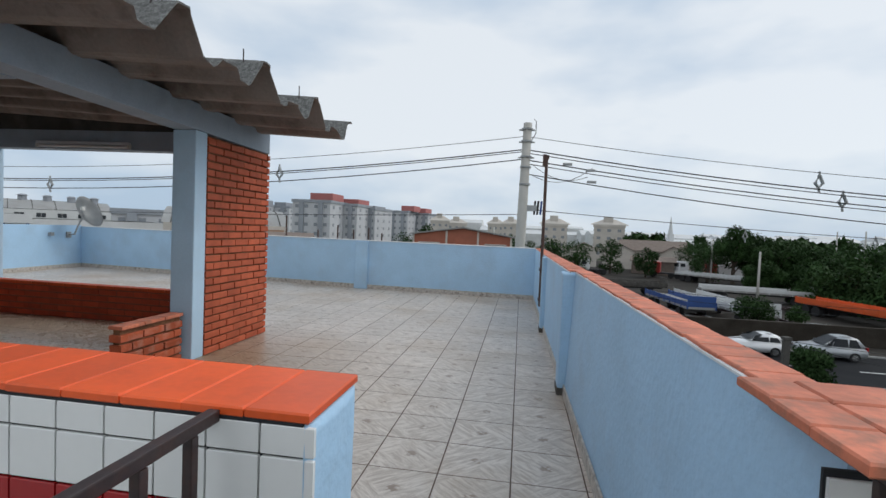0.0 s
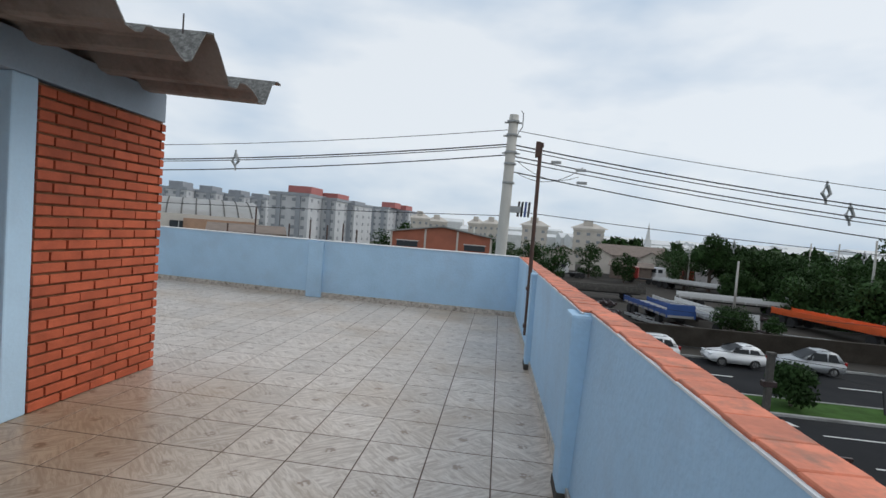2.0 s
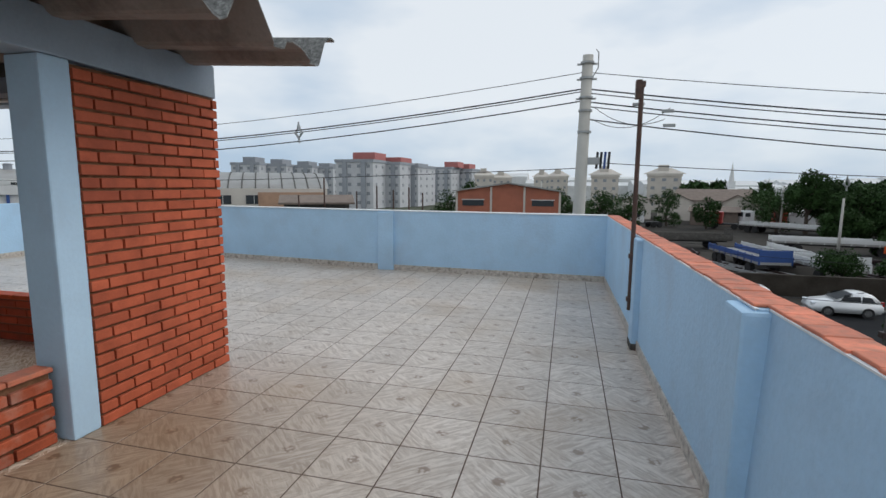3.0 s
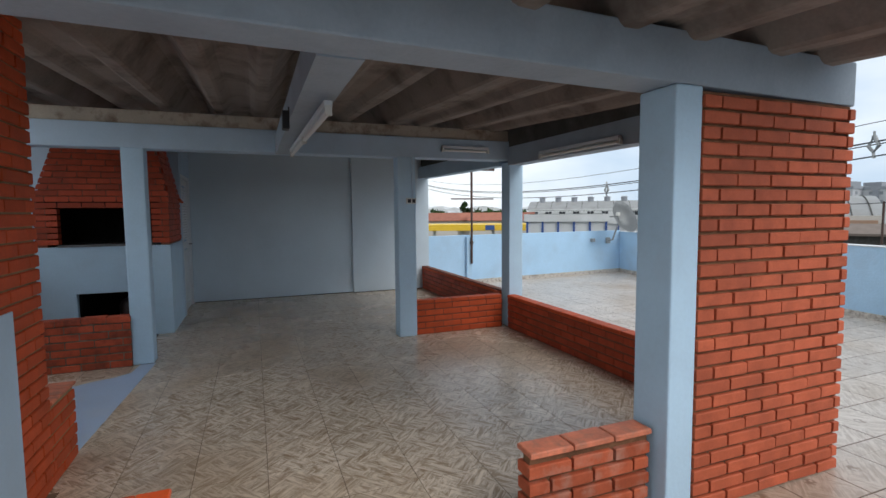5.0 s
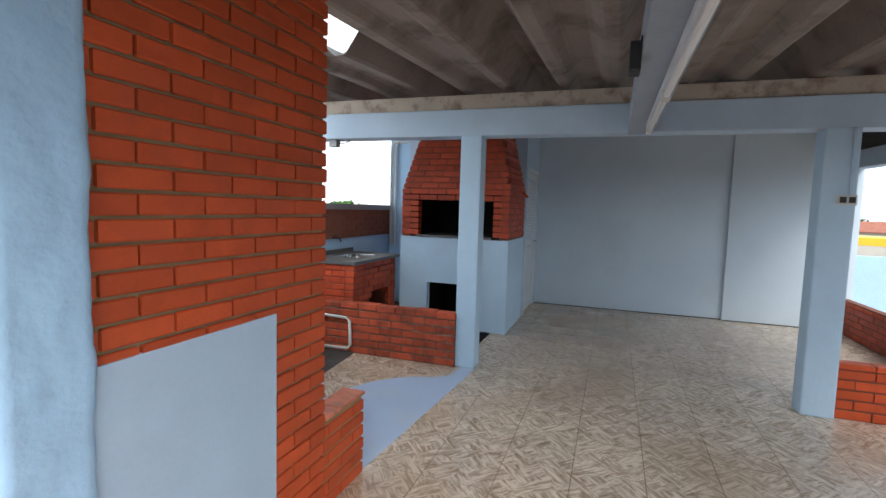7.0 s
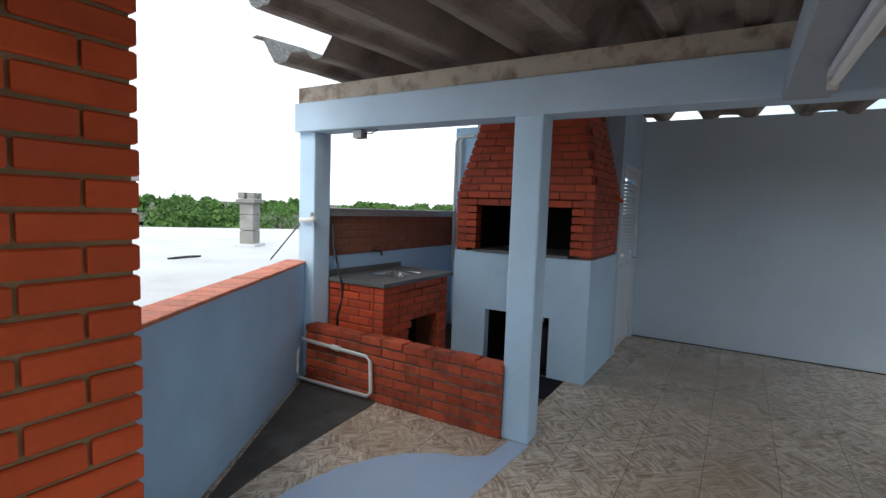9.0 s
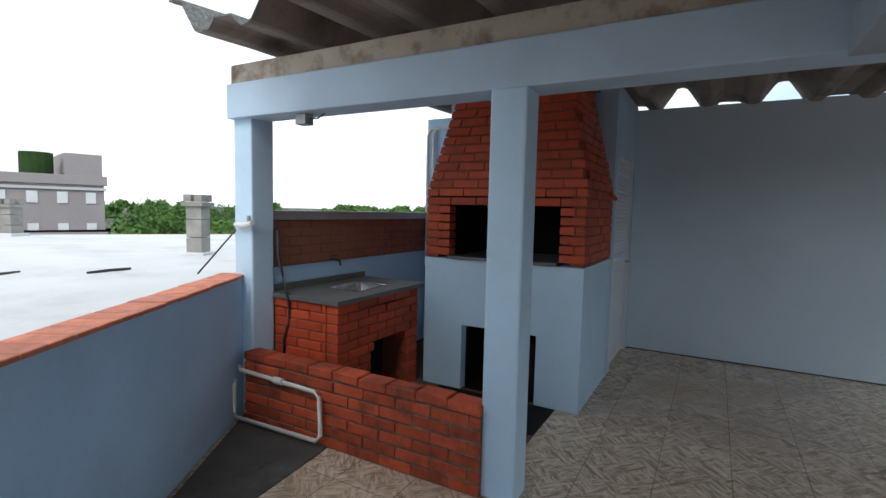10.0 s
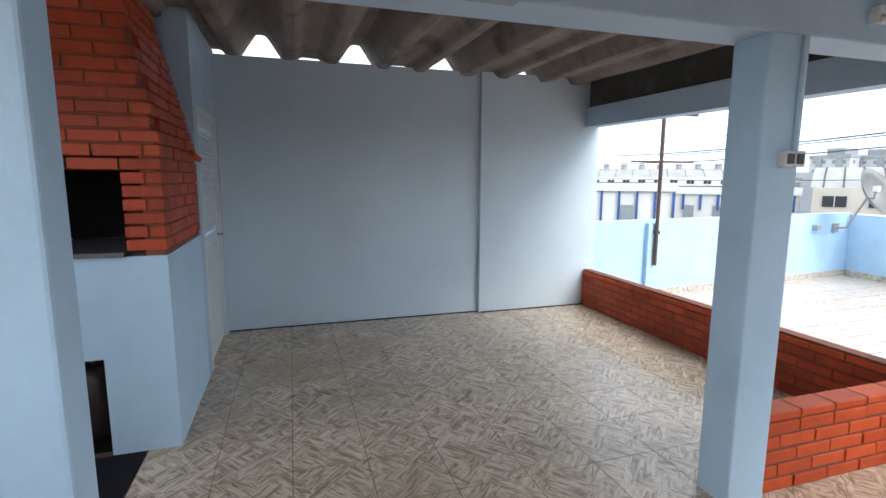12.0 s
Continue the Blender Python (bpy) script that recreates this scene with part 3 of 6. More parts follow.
def moved(bm, org):
    bmesh.ops.translate(bm, verts=bm.verts, vec=-Vector(org))
    return bm


bbq = thing("barbecue", "built-in red brick barbecue on a light blue plastered base", "barbecue", at=BQ)
bm = bmesh.new()
for b in ((-9.25, -0.25, 0, -8.15, 0.13, 0.57), (-9.25, 0.8, 0, -8.15, 1.155, 0.57), (-9.25, -0.25, 0.57, -8.15, 1.155, 1.14), (-9.25, 0.13, 0, -8.9, 0.8, 0.57)):
    box(bm, *b)
bmesh.ops.remove_doubles(bm, verts=bm.verts, dist=0.0005)
part("base", moved(bm, BQ), M_POST, bbq, "light blue plastered base with a wood store")
# near-black sheets over the niche's back, sides, top and floor
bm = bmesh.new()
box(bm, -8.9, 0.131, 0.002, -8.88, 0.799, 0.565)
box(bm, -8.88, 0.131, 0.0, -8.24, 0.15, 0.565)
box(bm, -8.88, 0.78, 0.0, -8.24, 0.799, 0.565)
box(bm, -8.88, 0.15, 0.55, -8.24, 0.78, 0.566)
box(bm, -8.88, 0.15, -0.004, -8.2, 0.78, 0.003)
part("firewood_niche", moved(bm, BQ), M_NEAR_BLACK, bbq, "near-black niche lining")
part("ledge", moved(boxed(-8.85, -0.02, 1.142, -8.12, 0.95, 1.168, 0.004), BQ), M_GRANITE, bbq, "grey stone hearth ledge")
N_BQ = 20


def bq_left(i):
    z = 1.165 + i * 0.0732
    return -0.24 if z < 1.7 else -0.24 + (z - 1.7) * 0.36


def bq_right(i):
    z = 1.165 + i * 0.0732
    return 1.155 if z < 1.75 else 1.155 - (z - 1.75) * 0.18


def bq_back(i):
    z = 1.165 + i * 0.0732
    return -9.2 if z < 1.75 else -9.2 + (z - 1.75) * 0.4


def bq_lean(i):
    z = 1.165 + i * 0.0732
    return (0.36 if z > 1.68 else 0.0, -0.18 if z > 1.72 else 0.0)


hood = part("hood", moved(boxed(-8.3, -0.2, 1.62, -8.16, 1.05, 1.72), BQ), M_NEAR_BLACK, bbq, "tapered red brick hood")
bm = bmesh.new()
secs = ((1.7, -0.225, 1.14, -9.19, -8.16), (2.6, 0.085, 0.99, -8.85, -8.16))
rings = [[bm.verts.new((x, y, z)) for x, y in ((x1, y0), (x1, y1), (x0, y1), (x0, y0))] for z, y0, y1, x0, x1 in secs]
bm.faces.new(rings[0][::-1])
bm.faces.new(rings[1])
for k in range(4):
    bm.faces.new((rings[0][k], rings[0][(k + 1) % 4], rings[1][(k + 1) % 4], rings[1][k]))
part("mortar_bed", moved(bm, BQ), M_MORTAR_RED, hood)
part("mortar_bed", moved(boxed(-9.19, 1.05, 1.145, -8.16, 1.145, 1.698), BQ), M_MORTAR_RED, hood)
part("mortar_bed", moved(boxed(-9.19, -0.23, 1.145, -8.16, -0.12, 1.698), BQ), M_MORTAR_RED, hood)
bm = bmesh.new()
box(bm, -9.19, -0.12, 1.15, -9.1, 1.05, 1.72)
box(bm, -9.1, -0.12, 1.145, -8.28, -0.1, 1.7)
box(bm, -9.1, 1.03, 1.145, -8.28, 1.05, 1.7)
part("firebox", moved(bm, BQ), M_NEAR_BLACK, hood, "soot-black firebox lining")
bricks(hood, "y", bq_left, bq_right, -8.262, -8.15, 1.165, N_BQ, M_BRICK_DARK, skip=lambda i: (-0.012, 0.957) if i < 6 else None, org=BQ, lean=bq_lean)
bricks(hood, "x", bq_back, -8.266, lambda i: bq_right(i) - 0.11, bq_right, 1.165, N_BQ, M_BRICK_DARK, shift=1, org=BQ, lean=lambda i: bq_lean(i)[::-1])
bricks(hood, "x", bq_back, -8.266, bq_left, lambda i: bq_left(i) + 0.11, 1.165, N_BQ, M_BRICK_DARK, shift=1, org=BQ, lean=bq_lean)
part("side_lever", moved(tubed([(-9.0, 1.17, 1.74), (-9.14, 1.19, 1.7)], 0.02, 6), BQ), M_BRICK, hood)

# ---- sink counter ----
CT = Vector((-7.55, -0.68, 0.0))
counter = thing("sink_counter", "red brick sink counter with a grey stone top", "counter", at=CT + Vector((-0.02, 0.05, 0)))
bm = bmesh.new()
for b in ((-8.1, -0.98, 0, -7.03, -0.62, 0.75), (-7.42, -0.62, 0, -7.035, -0.365, 0.865), (-8.1, -0.62, 0, -7.93, -0.365, 0.865), (-7.93, -0.62, 0.54, -7.42, -0.365, 0.75)):
    box(bm, *b)
body = part("body", moved(bm, CT), M_MORTAR_RED, counter)
# near-black sheet across the back of the counter's opening
bm = boxed(-7.93, -0.64, 0.002, -7.42, -0.615, 0.54)
part("opening_back", moved(bm, CT), M_NEAR_BLACK, counter)
bricks(body, "x", -8.1, -7.03, -0.46, -0.355, 0.0, 12, M_BRICK_DARK, 0.072, skip=lambda i: ((-7.93, -7.42) if i < 6 else (-7.9, -7.46) if i == 6 else None), org=CT)
bricks(body, "y", -0.98, -0.465, -7.13, -7.022, 0.0, 12, M_BRICK_DARK, 0.072, shift=1, org=CT)
bm = bmesh.new()
for b in ((-8.17, -1.03, 0.866, -7.0, -0.84, 0.9), (-8.17, -0.5, 0.866, -7.0, -0.33, 0.9), (-7.42, -0.84, 0.866, -7.0, -0.5, 0.9), (-8.17, -0.84, 0.866, -7.86, -0.5, 0.9)):
    box(bm, *b)
part("worktop", moved(bm, CT), M_GRANITE, counter, "speckled grey stone worktop")
part("splashback", moved(boxed(-8.17, -1.03, 0.902, -7.0, -1.01, 0.95, 0.003), CT), M_GRANITE, counter)
bm = bmesh.new()
rings = []
for z, s in ((0.902, 1.0), (0.896, 0.97), (0.8, 0.86), (0.76, 0.7)):
    rings.append([bm.verts.new((-7.64 + s * 0.22 * a, -0.67 + s * 0.17 * b, z)) for a, b in ((-1, -0.8), (-0.8, -1), (0.8, -1), (1, -0.8), (1, 0.8), (0.8, 1), (-0.8, 1), (-1, 0.8))])
for a, b in zip(rings, rings[1:]):
    for k in range(8):
        bm.faces.new((a[k], a[(k + 1) % 8], b[(k + 1) % 8], b[k]))
bm.faces.new(rings[-1])
part("basin", moved(bm, CT), M_STEEL, counter, "stainless steel basin")
tap = thing("tap", "dark metal wall tap above the sink", "tap", at=(-7.75, -1.0, 1.1))
part("spout", tubed([(0, -0.03, 0), (0, 0.06, 0), (0, 0.1, -0.01), (0, 0.11, -0.05)], 0.012), M_IRON, tap)
part("handle", tubed([(-0.03, 0.05, 0.035), (0.03, 0.05, 0.035)], 0.008), M_IRON, tap)

band = link("brick_band", boxed(-10.3, -1.06, 1.08, -7.085, -1.0135, 1.47), M_BAND, counter_back)
bricks(band, "x", -9.9, -7.085, -1.05, -1.009, 1.085, 5, M_BAND, 0.075, jitter=0.001)
link("flashing", boxed(-10.35, -1.2, 1.5, -7.08, -0.985, 1.53, 0.004), M_GREY_METAL, counter_back)
link("flashing_edge", boxed(-10.35, -1.0, 1.455, -7.08, -0.985, 1.498, 0.003), M_GREY_METAL, counter_back)

# service pier with pipes behind the barbecue
setting("wall_service", boxed(-10.2, -1.02, 0, -9.42, -0.62, 2.62, 0.01), M_BLUE, "light blue plastered service pier beside the hood", "wall")
pipes = thing("water_pipes", "white water pipes rising beside the pier", "pipe", at=(-9.4, -0.9, 0))
for dy in (-0.085, -0.01):
    part("pipe", tubed([(0.02, dy, 0.9), (0.02, dy, 2.42), (0.02, dy + 0.02, 2.47), (0.02, dy + 0.05, 2.5), (0.02, dy + 0.2, 2.5)], 0.018), M_PVC, pipes)
board = thing("leaning_board", "white board leaning behind the barbecue", "board", at=(-8.95, -0.45, 0))
bm = boxed(-0.02, -0.1, 0.0, 0.0, 0.08, 1.75, 0.004)
bmesh.ops.rotate(bm, verts=bm.verts, cent=(0, 0, 0), matrix=Matrix.Rotation(radians(-6), 3, "X"))
part("panel", bm, M_ALU, board)

setting("wall_flue", boxed(-9.42, -0.62, 0, -9.262, 0.998, 2.74), M_BLUE_FRAME, "grey-blue plastered wall closing the space behind the barbecue", "wall")

# louvred door
door = thing("door_1", "closed white louvred aluminium door", "door", "structure", at=(-9.83, 1.08, 0))
part("frame", box(box(boxed(-0.5, 0.03, 0, -0.455, 0.084, 2.12), 0.465, 0.03, 0, 0.505, 0.084, 2.12), -0.455, 0.03, 2.07, 0.465, 0.084, 2.12), M_ALU, door)
leaf = part("leaf", box(box(box(box(boxed(-0.45, 0.02, 0.01, -0.38, 0.05, 2.06), 0.39, 0.02, 0.01, 0.46, 0.05, 2.06), -0.38, 0.02, 0.01, 0.39, 0.05, 0.12), -0.38, 0.02, 0.98, 0.39, 0.05, 1.08), -0.38, 0.02, 1.98, 0.39, 0.05, 2.06), M_ALU, door)
slat_me = piece_mesh(("slat",), 0.77, 0.022, 0.034, 0.003, M_ALU)
for k in range(44):
    z = 0.145 + k * 0.0415
    if 0.96 < z < 1.1:
        continue
    o = new("slat", slat_me)
    o.parent = leaf
    o.location = (0.005, 0.035, z)
    o.rotation_euler = (radians(35), 0, 0)
part("handle", tubed([(-0.42, 0.05, 1.03), (-0.42, 0.1, 1.03), (-0.34, 0.1, 1.03)], 0.009), M_STEEL, door)

# ---- floor details ----
setting("floor_yard", boxed(-9.3, -1.05, -0.05, -6.86, 0.98, -0.004), M_CEMENT, "dark rough cement floor around the barbecue", "floor")
setting("floor_patch", prism(bmesh.new(), [(-6.85, -1.0), (-6.745, -0.12), (-6.62, -0.1), (-5.55, 0.0), (-5.0, 0.13), (-6.85, -1.0)][:5], -0.01, [0.03, 0.012, 0.004, 0.004, 0.01]), M_CEMENT, "dark cement fillet along the boundary wall", "floor")
arc = [(-6.765, 1.165), (-4.62, 1.03), (-4.62, 0.82)] + [(-5.45 + 0.95 * math.cos(a), 0.98 - 0.72 * math.sin(a)) for a in (0.52, 0.8, 1.1, 1.4, 1.7, 2.0, 2.3, 2.55, 2.8, 3.0)] + [(-6.5, 1.0), (-6.765, 1.03)]
setting("floor_paint", prism(bmesh.new(), arc, 0.0, 0.004), M_PAINT_FLOOR, "pale blue painted curved ramp on the floor", "floor")
bottle = thing("gas_bottle", "dark red gas bottle inside the barbecue niche", "gas bottle", at=(-8.5, 0.62, -0.004))
part("body", tubed([(0, 0, 0.0), (0, 0, 0.03), (0, 0, 0.36), (0, 0, 0.42), (0, 0, 0.45)], [0.12, 0.13, 0.13, 0.1, 0.05], 14), M_IRON, bottle, smooth=True)
part("valve", tubed([(0, 0, 0.44), (0, 0, 0.5)], 0.025, 8), M_STEEL, bottle)
mat_ob = tagged(link("floor_mat", boxed(-8.13, -0.06, -0.004, -7.62, 0.97, 0.008, 0.003), M_MAT), "black rubber mat lying before the barbecue", "mat")


def skirting(p, q, off, name="baseboard"):
    """Tile skirting, 8 cm high, along a wall."""
    d = (Vector(q) - Vector(p)).normalized()
    nrm = Vector((-d.y, d.x)) * off
    pts = [tuple(Vector(p)), tuple(Vector(q)), tuple(Vector(q) + nrm), tuple(Vector(p) + nrm)]
    return setting(name, prism(bmesh.new(), pts, 0.0, 0.09), M_SKIRT, "veined tile skirting with a dirty top edge", "baseboard")


skirting((ex(0.8), 0.8), (ex(9.6), 9.6), 0.012)
skirting(NE, NP, 0.014)
skirting(NP, NW, 0.014)
skirting(NW, WS, 0.014)
for y in (3.98, 6.47):
    link("plinth", boxed(ex(y) - 0.06, y - 0.008, 0.0, ex(y), y + 0.215, 0.06, 0.006), M_CEMENT, wall_east)

# ---- copings ----
for k in range(66):
    y = 1.02 + k * 0.131
    w = 0.178 + 0.006 * math.sin(k * 2.1)
    near_end = y < 3.95
    me = piece_mesh(("cap_e", k % 3, near_end), (0.122 if near_end else 0.152) + 0.004 * (k % 3), 0.1285, 0.013, 0.003, M_CAP)
    o = new("coping_tile", me)
    o.parent = wall_east
    o.location = (ex(y) + (0.113 if near_end else 0.08) + RNG.uniform(-0.003, 0.003), y + 0.065, 1.0075 + RNG.uniform(-0.0015, 0.0015))
    o.rotation_euler = (RNG.uniform(-0.012, 0.012), RNG.uniform(-0.01, 0.01), 0.018 + RNG.uniform(-0.03, 0.03))
for k in range(3):
    for j in range(2):
        o = new("coping_tile", piece_mesh(("capn", j), 0.16 if j else 0.1, 0.125, 0.022, 0.004, M_CAP))
        o.parent = wall_east
        o.location = (ex(0.8) + (0.04 if j == 0 else 0.175), 0.66 + 0.129 * k + 0.065, 1.013 + RNG.uniform(-0.001, 0.002))
        o.rotation_euler = (0, RNG.uniform(-0.01, 0.01), 0.018 + RNG.uniform(-0.015, 0.015))
for y0, y1, u in ((0.79, 3.999, 0.047), (4.0, 9.6, 0.0)):
    link("plaster_edge", prism(bmesh.new(), [(ex(y0) - 0.004 + u, y0), (ex(y1) - 0.004 + u, y1), (ex(y1) + 0.01 + u, y1), (ex(y0) + 0.01 + u, y0)], 0.997, 1.0035), M_WHITE_EDGE, wall_east)
for nm, p, q, s in (("coping", NE, NP, 1), ("coping", NP, NW, 1)):
    d = (Vector(q) - Vector(p)).normalized()
    nr = Vector((-d.y, d.x))
    if nr.y < 0:
        nr = -nr
    a, b = Vector(p) - nr * 0.015, Vector(q) - nr * 0.015
    setting(nm, prism(bmesh.new(), [tuple(a), tuple(b), tuple(b + nr * 0.19), tuple(a + nr * 0.19)], 1.0, 1.014), M_WHITE_EDGE, "thin pale cement coping on the parapet", "coping")
for k in range(25):
    o = new("coping_tile", piece_mesh(("cap_stair",), 0.222, 0.11, 0.017, 0.003, M_CAP_GLAZED))
    o.parent = stair_wall
    o.matrix_basis = pose(-0.293 - k * 0.1122, 0.782 + RNG.uniform(-0.003, 0.003), 0.996, 0, 0, 90 + RNG.uniform(-0.8, 0.8))
dS = Vector((3.3, 2.01)).normalized()
wall_s_cap = tagged(new("coping_south"), "row of red brick coping on the boundary wall", "coping", "", "structure")
for k in range(29):
    c = Vector((-6.86, -1.155)) + dS * (0.07 + 0.131 * k)
    o = new("coping_tile", piece_mesh(("cap_s",), 0.125, 0.2, 0.022, 0.004, M_CAP))
    o.parent = wall_s_cap
    o.location = (c.x, c.y, 1.041 + RNG.uniform(-0.002, 0.002))
    o.rotation_euler = (0, 0, math.atan2(dS.y, dS.x) + RNG.uniform(-0.02, 0.02))

# ---- stair landing, white tiles, guard rails ----
setting("floor_landing", boxed(-0.42, -2.4, -0.45, 0.66, 0.7, -0.16), M_CEMENT, "grey cement stair landing below the terrace", "floor")
setting("step", boxed(-0.42, 0.4, -0.16, 0.52, 0.7, -0.02), M_CEMENT, "grey cement step up to the terrace", "step")
link("coping_bed", boxed(-3.03, 0.674, 0.982, -0.25, 0.884, 0.992), M_GROUT_AND_GAP, stair_wall)
link("end_plaster", rough_block(-0.256, 0.672, -0.4, -0.236, 0.89, 0.984, 0.022, 0.006, 8), M_BLUE, stair_wall, smooth=True)
link("bed", boxed(-3.0, 0.679, -0.4, -0.25, 0.69, 0.98), M_GROUT_AND_GAP, stair_wall)
for r in range(7):
    z1 = 0.984 if r == 0 else 0.932 - (r - 1) * 0.0925
    hgt = 0.052 if r == 0 else 0.0925
    red = r >= 2
    for k in range(27):
        o = new("wall_tile", piece_mesh(("wt", r == 0, red), 0.0895, 0.008, hgt - 0.004, 0.0015, M_RED_TILE if red else M_WHITE_TILE))
        o.parent = stair_wall
        o.location = (-0.275 - k * 0.0935, 0.676, z1 - hgt / 2)
link("grout_corner", boxed(0.545, 0.783, 0.3, 0.7, 0.7895, 0.96), M_GROUT_AND_GAP, wall_east)
for r in range(6):
    o = new("wall_tile", piece_mesh(("wte",), 0.145, 0.008, 0.096, 0.0015, M_WHITE_TILE))
    o.parent = wall_east
    o.location = (0.622, 0.78, 0.9 - r * 0.1)


def guard_rail(x, y1, label):
    rail = thing("guard_rail", label, "railing", group="stair guard rails", at=(x, y1, -0.16))
    part("handrail", box(bmesh.new(), -0.01, -2.3, 1.138, 0.01, 0.0, 1.158, 0.003), M_IRON, rail)
    part("bottom_rail", box(bmesh.new(), -0.01, -2.3, 0.12, 0.01, 0.0, 0.14, 0.003), M_IRON, rail)
    for k in range(22):
        y = -0.057 - 0.1 * k
        part("baluster", box(bmesh.new(), -0.008, y - 0.008, 0.0 if k % 5 == 0 else 0.12, 0.008, y + 0.008, 1.136, 0.002), M_IRON, rail)
    return rail


guard_rail(-0.4, 0.672, "dark brown painted iron guard rail fixed to the tiled wall")
guard_rail(0.585, 0.78, "dark iron guard rail fixed under the coping")

# ---- chimney breast ----
panel = link("panel", boxed(-4.01, 1.0, 0, -3.265, 1.0665, 1.07, 0.004), M_BLUE_FRAME, chim)
panel["label"] = "grey-blue plastered panel"
bricks(chim, "x", -4.37, -3.24, 0.945, 1.06, 0.0, 36, M_BRICK, skip=lambda i: (-4.012, -3.2) if i * 0.0732 < 1.02 else None)
bricks(chim, "y", 0.7, 0.94, -4.37, -4.26, 0.0, 36, M_BRICK, shift=1)
ledge = setting("wall_chimney_step", boxed(-4.76, 0.95, 0, -4.375, 1.05, 0.475), M_MORTAR, "low stepped red brick block at the chimney's foot", "wall")
bricks(ledge, "x", -4.77, -4.375, 0.945, 1.06, 0.0, 6, M_BRICK)
for k in range(3):
    o = new("coping_tile", piece_mesh(("cap_step",), 0.125, 0.14, 0.02, 0.004, M_CAP))
    o.parent = ledge
    o.location = (-4.7 + k * 0.13, 1.0, 0.475)

# ---- brick faces of the walls ----
bricks(pier, "y", 4.165, 5.29, -2.975, -2.86, 0.0, 28, M_BRICK_PIER, 0.0743, jitter=0.004, bh=0.059, bl=0.226)
bricks(stub_n, "y", 3.265, 3.952, -3.045, -2.94, 0.0, 5, M_BRICK_OLD, 0.0775, jitter=0.005, bh=0.0585, bl=0.225)
for k in range(3):
    o = new("coping_tile", piece_mesh(("cap_stub",), 0.125, 0.225, 0.03, 0.005, M_CAP))
    o.parent = stub_n
    o.location = (-2.992, 3.38 + k * 0.232, 0.43 + RNG.uniform(-0.003, 0.003))
    o.rotation_euler = (0, 0, RNG.uniform(-0.02, 0.02))
bricks(stub_s, "y", 1.2, 1.815, -3.205, -3.095, 0.0, 5, M_BRICK_OLD, 0.0775)
for k in range(5):
    o = new("coping_tile", piece_mesh(("cap_stub2",), 0.125, 0.12, 0.025, 0.005, M_CAP_GLAZED))
    o.parent = stub_s
    o.location = (-3.15, 1.265 + k * 0.123, 0.447)
bricks(low_n, "x", -6.73, -2.98, 5.235, 5.345, 0.0, 5, M_BRICK_DARK, 0.0775)
bricks(low_nr, "x", -10.345, -6.95, 5.275, 5.385, 0.0, 5, M_BRICK_DARK, 0.0775)
bricks(low_m, "y", 4.0, 5.185, -6.915, -6.8, 0.0, 5, M_BRICK, 0.0775)
for ob, ax, a0, a1, c in ((low_n, "x", -6.73, -2.98, 5.29), (low_nr, "x", -10.345, -6.95, 5.33), (low_m, "y", 4.0, 5.19, -6.857)):
    k = a0
    while k < a1 - 0.05:
        w = min(0.225, a1 - k)
        o = new("coping_tile", piece_mesh(("cl", ax, round(w, 2)), w if ax == "x" else 0.125, 0.125 if ax == "x" else w, 0.042, 0.006, M_BRICK))
        o.parent = ob
        o.location = (k + w / 2, c, 0.411) if ax == "x" else (c, k + w / 2, 0.411)
        k += 0.236
bricks(low_b, "y", -0.9, 0.965, -6.855, -6.735, 0.0, 6, M_BRICK_SOOT, 0.0755, jitter=0.005)
for k in range(9):
    o = new("coping_tile", piece_mesh(("cap_low",), 0.13, 0.2, 0.06, 0.007, M_BRICK_SOOT))
    o.parent = low_b
    o.location = (-6.795, -0.8 + k * 0.2085, 0.488 + RNG.uniform(-0.004, 0.004))
    o.rotation_euler = (RNG.uniform(-0.02, 0.02), 0, RNG.uniform(-0.03, 0.03))

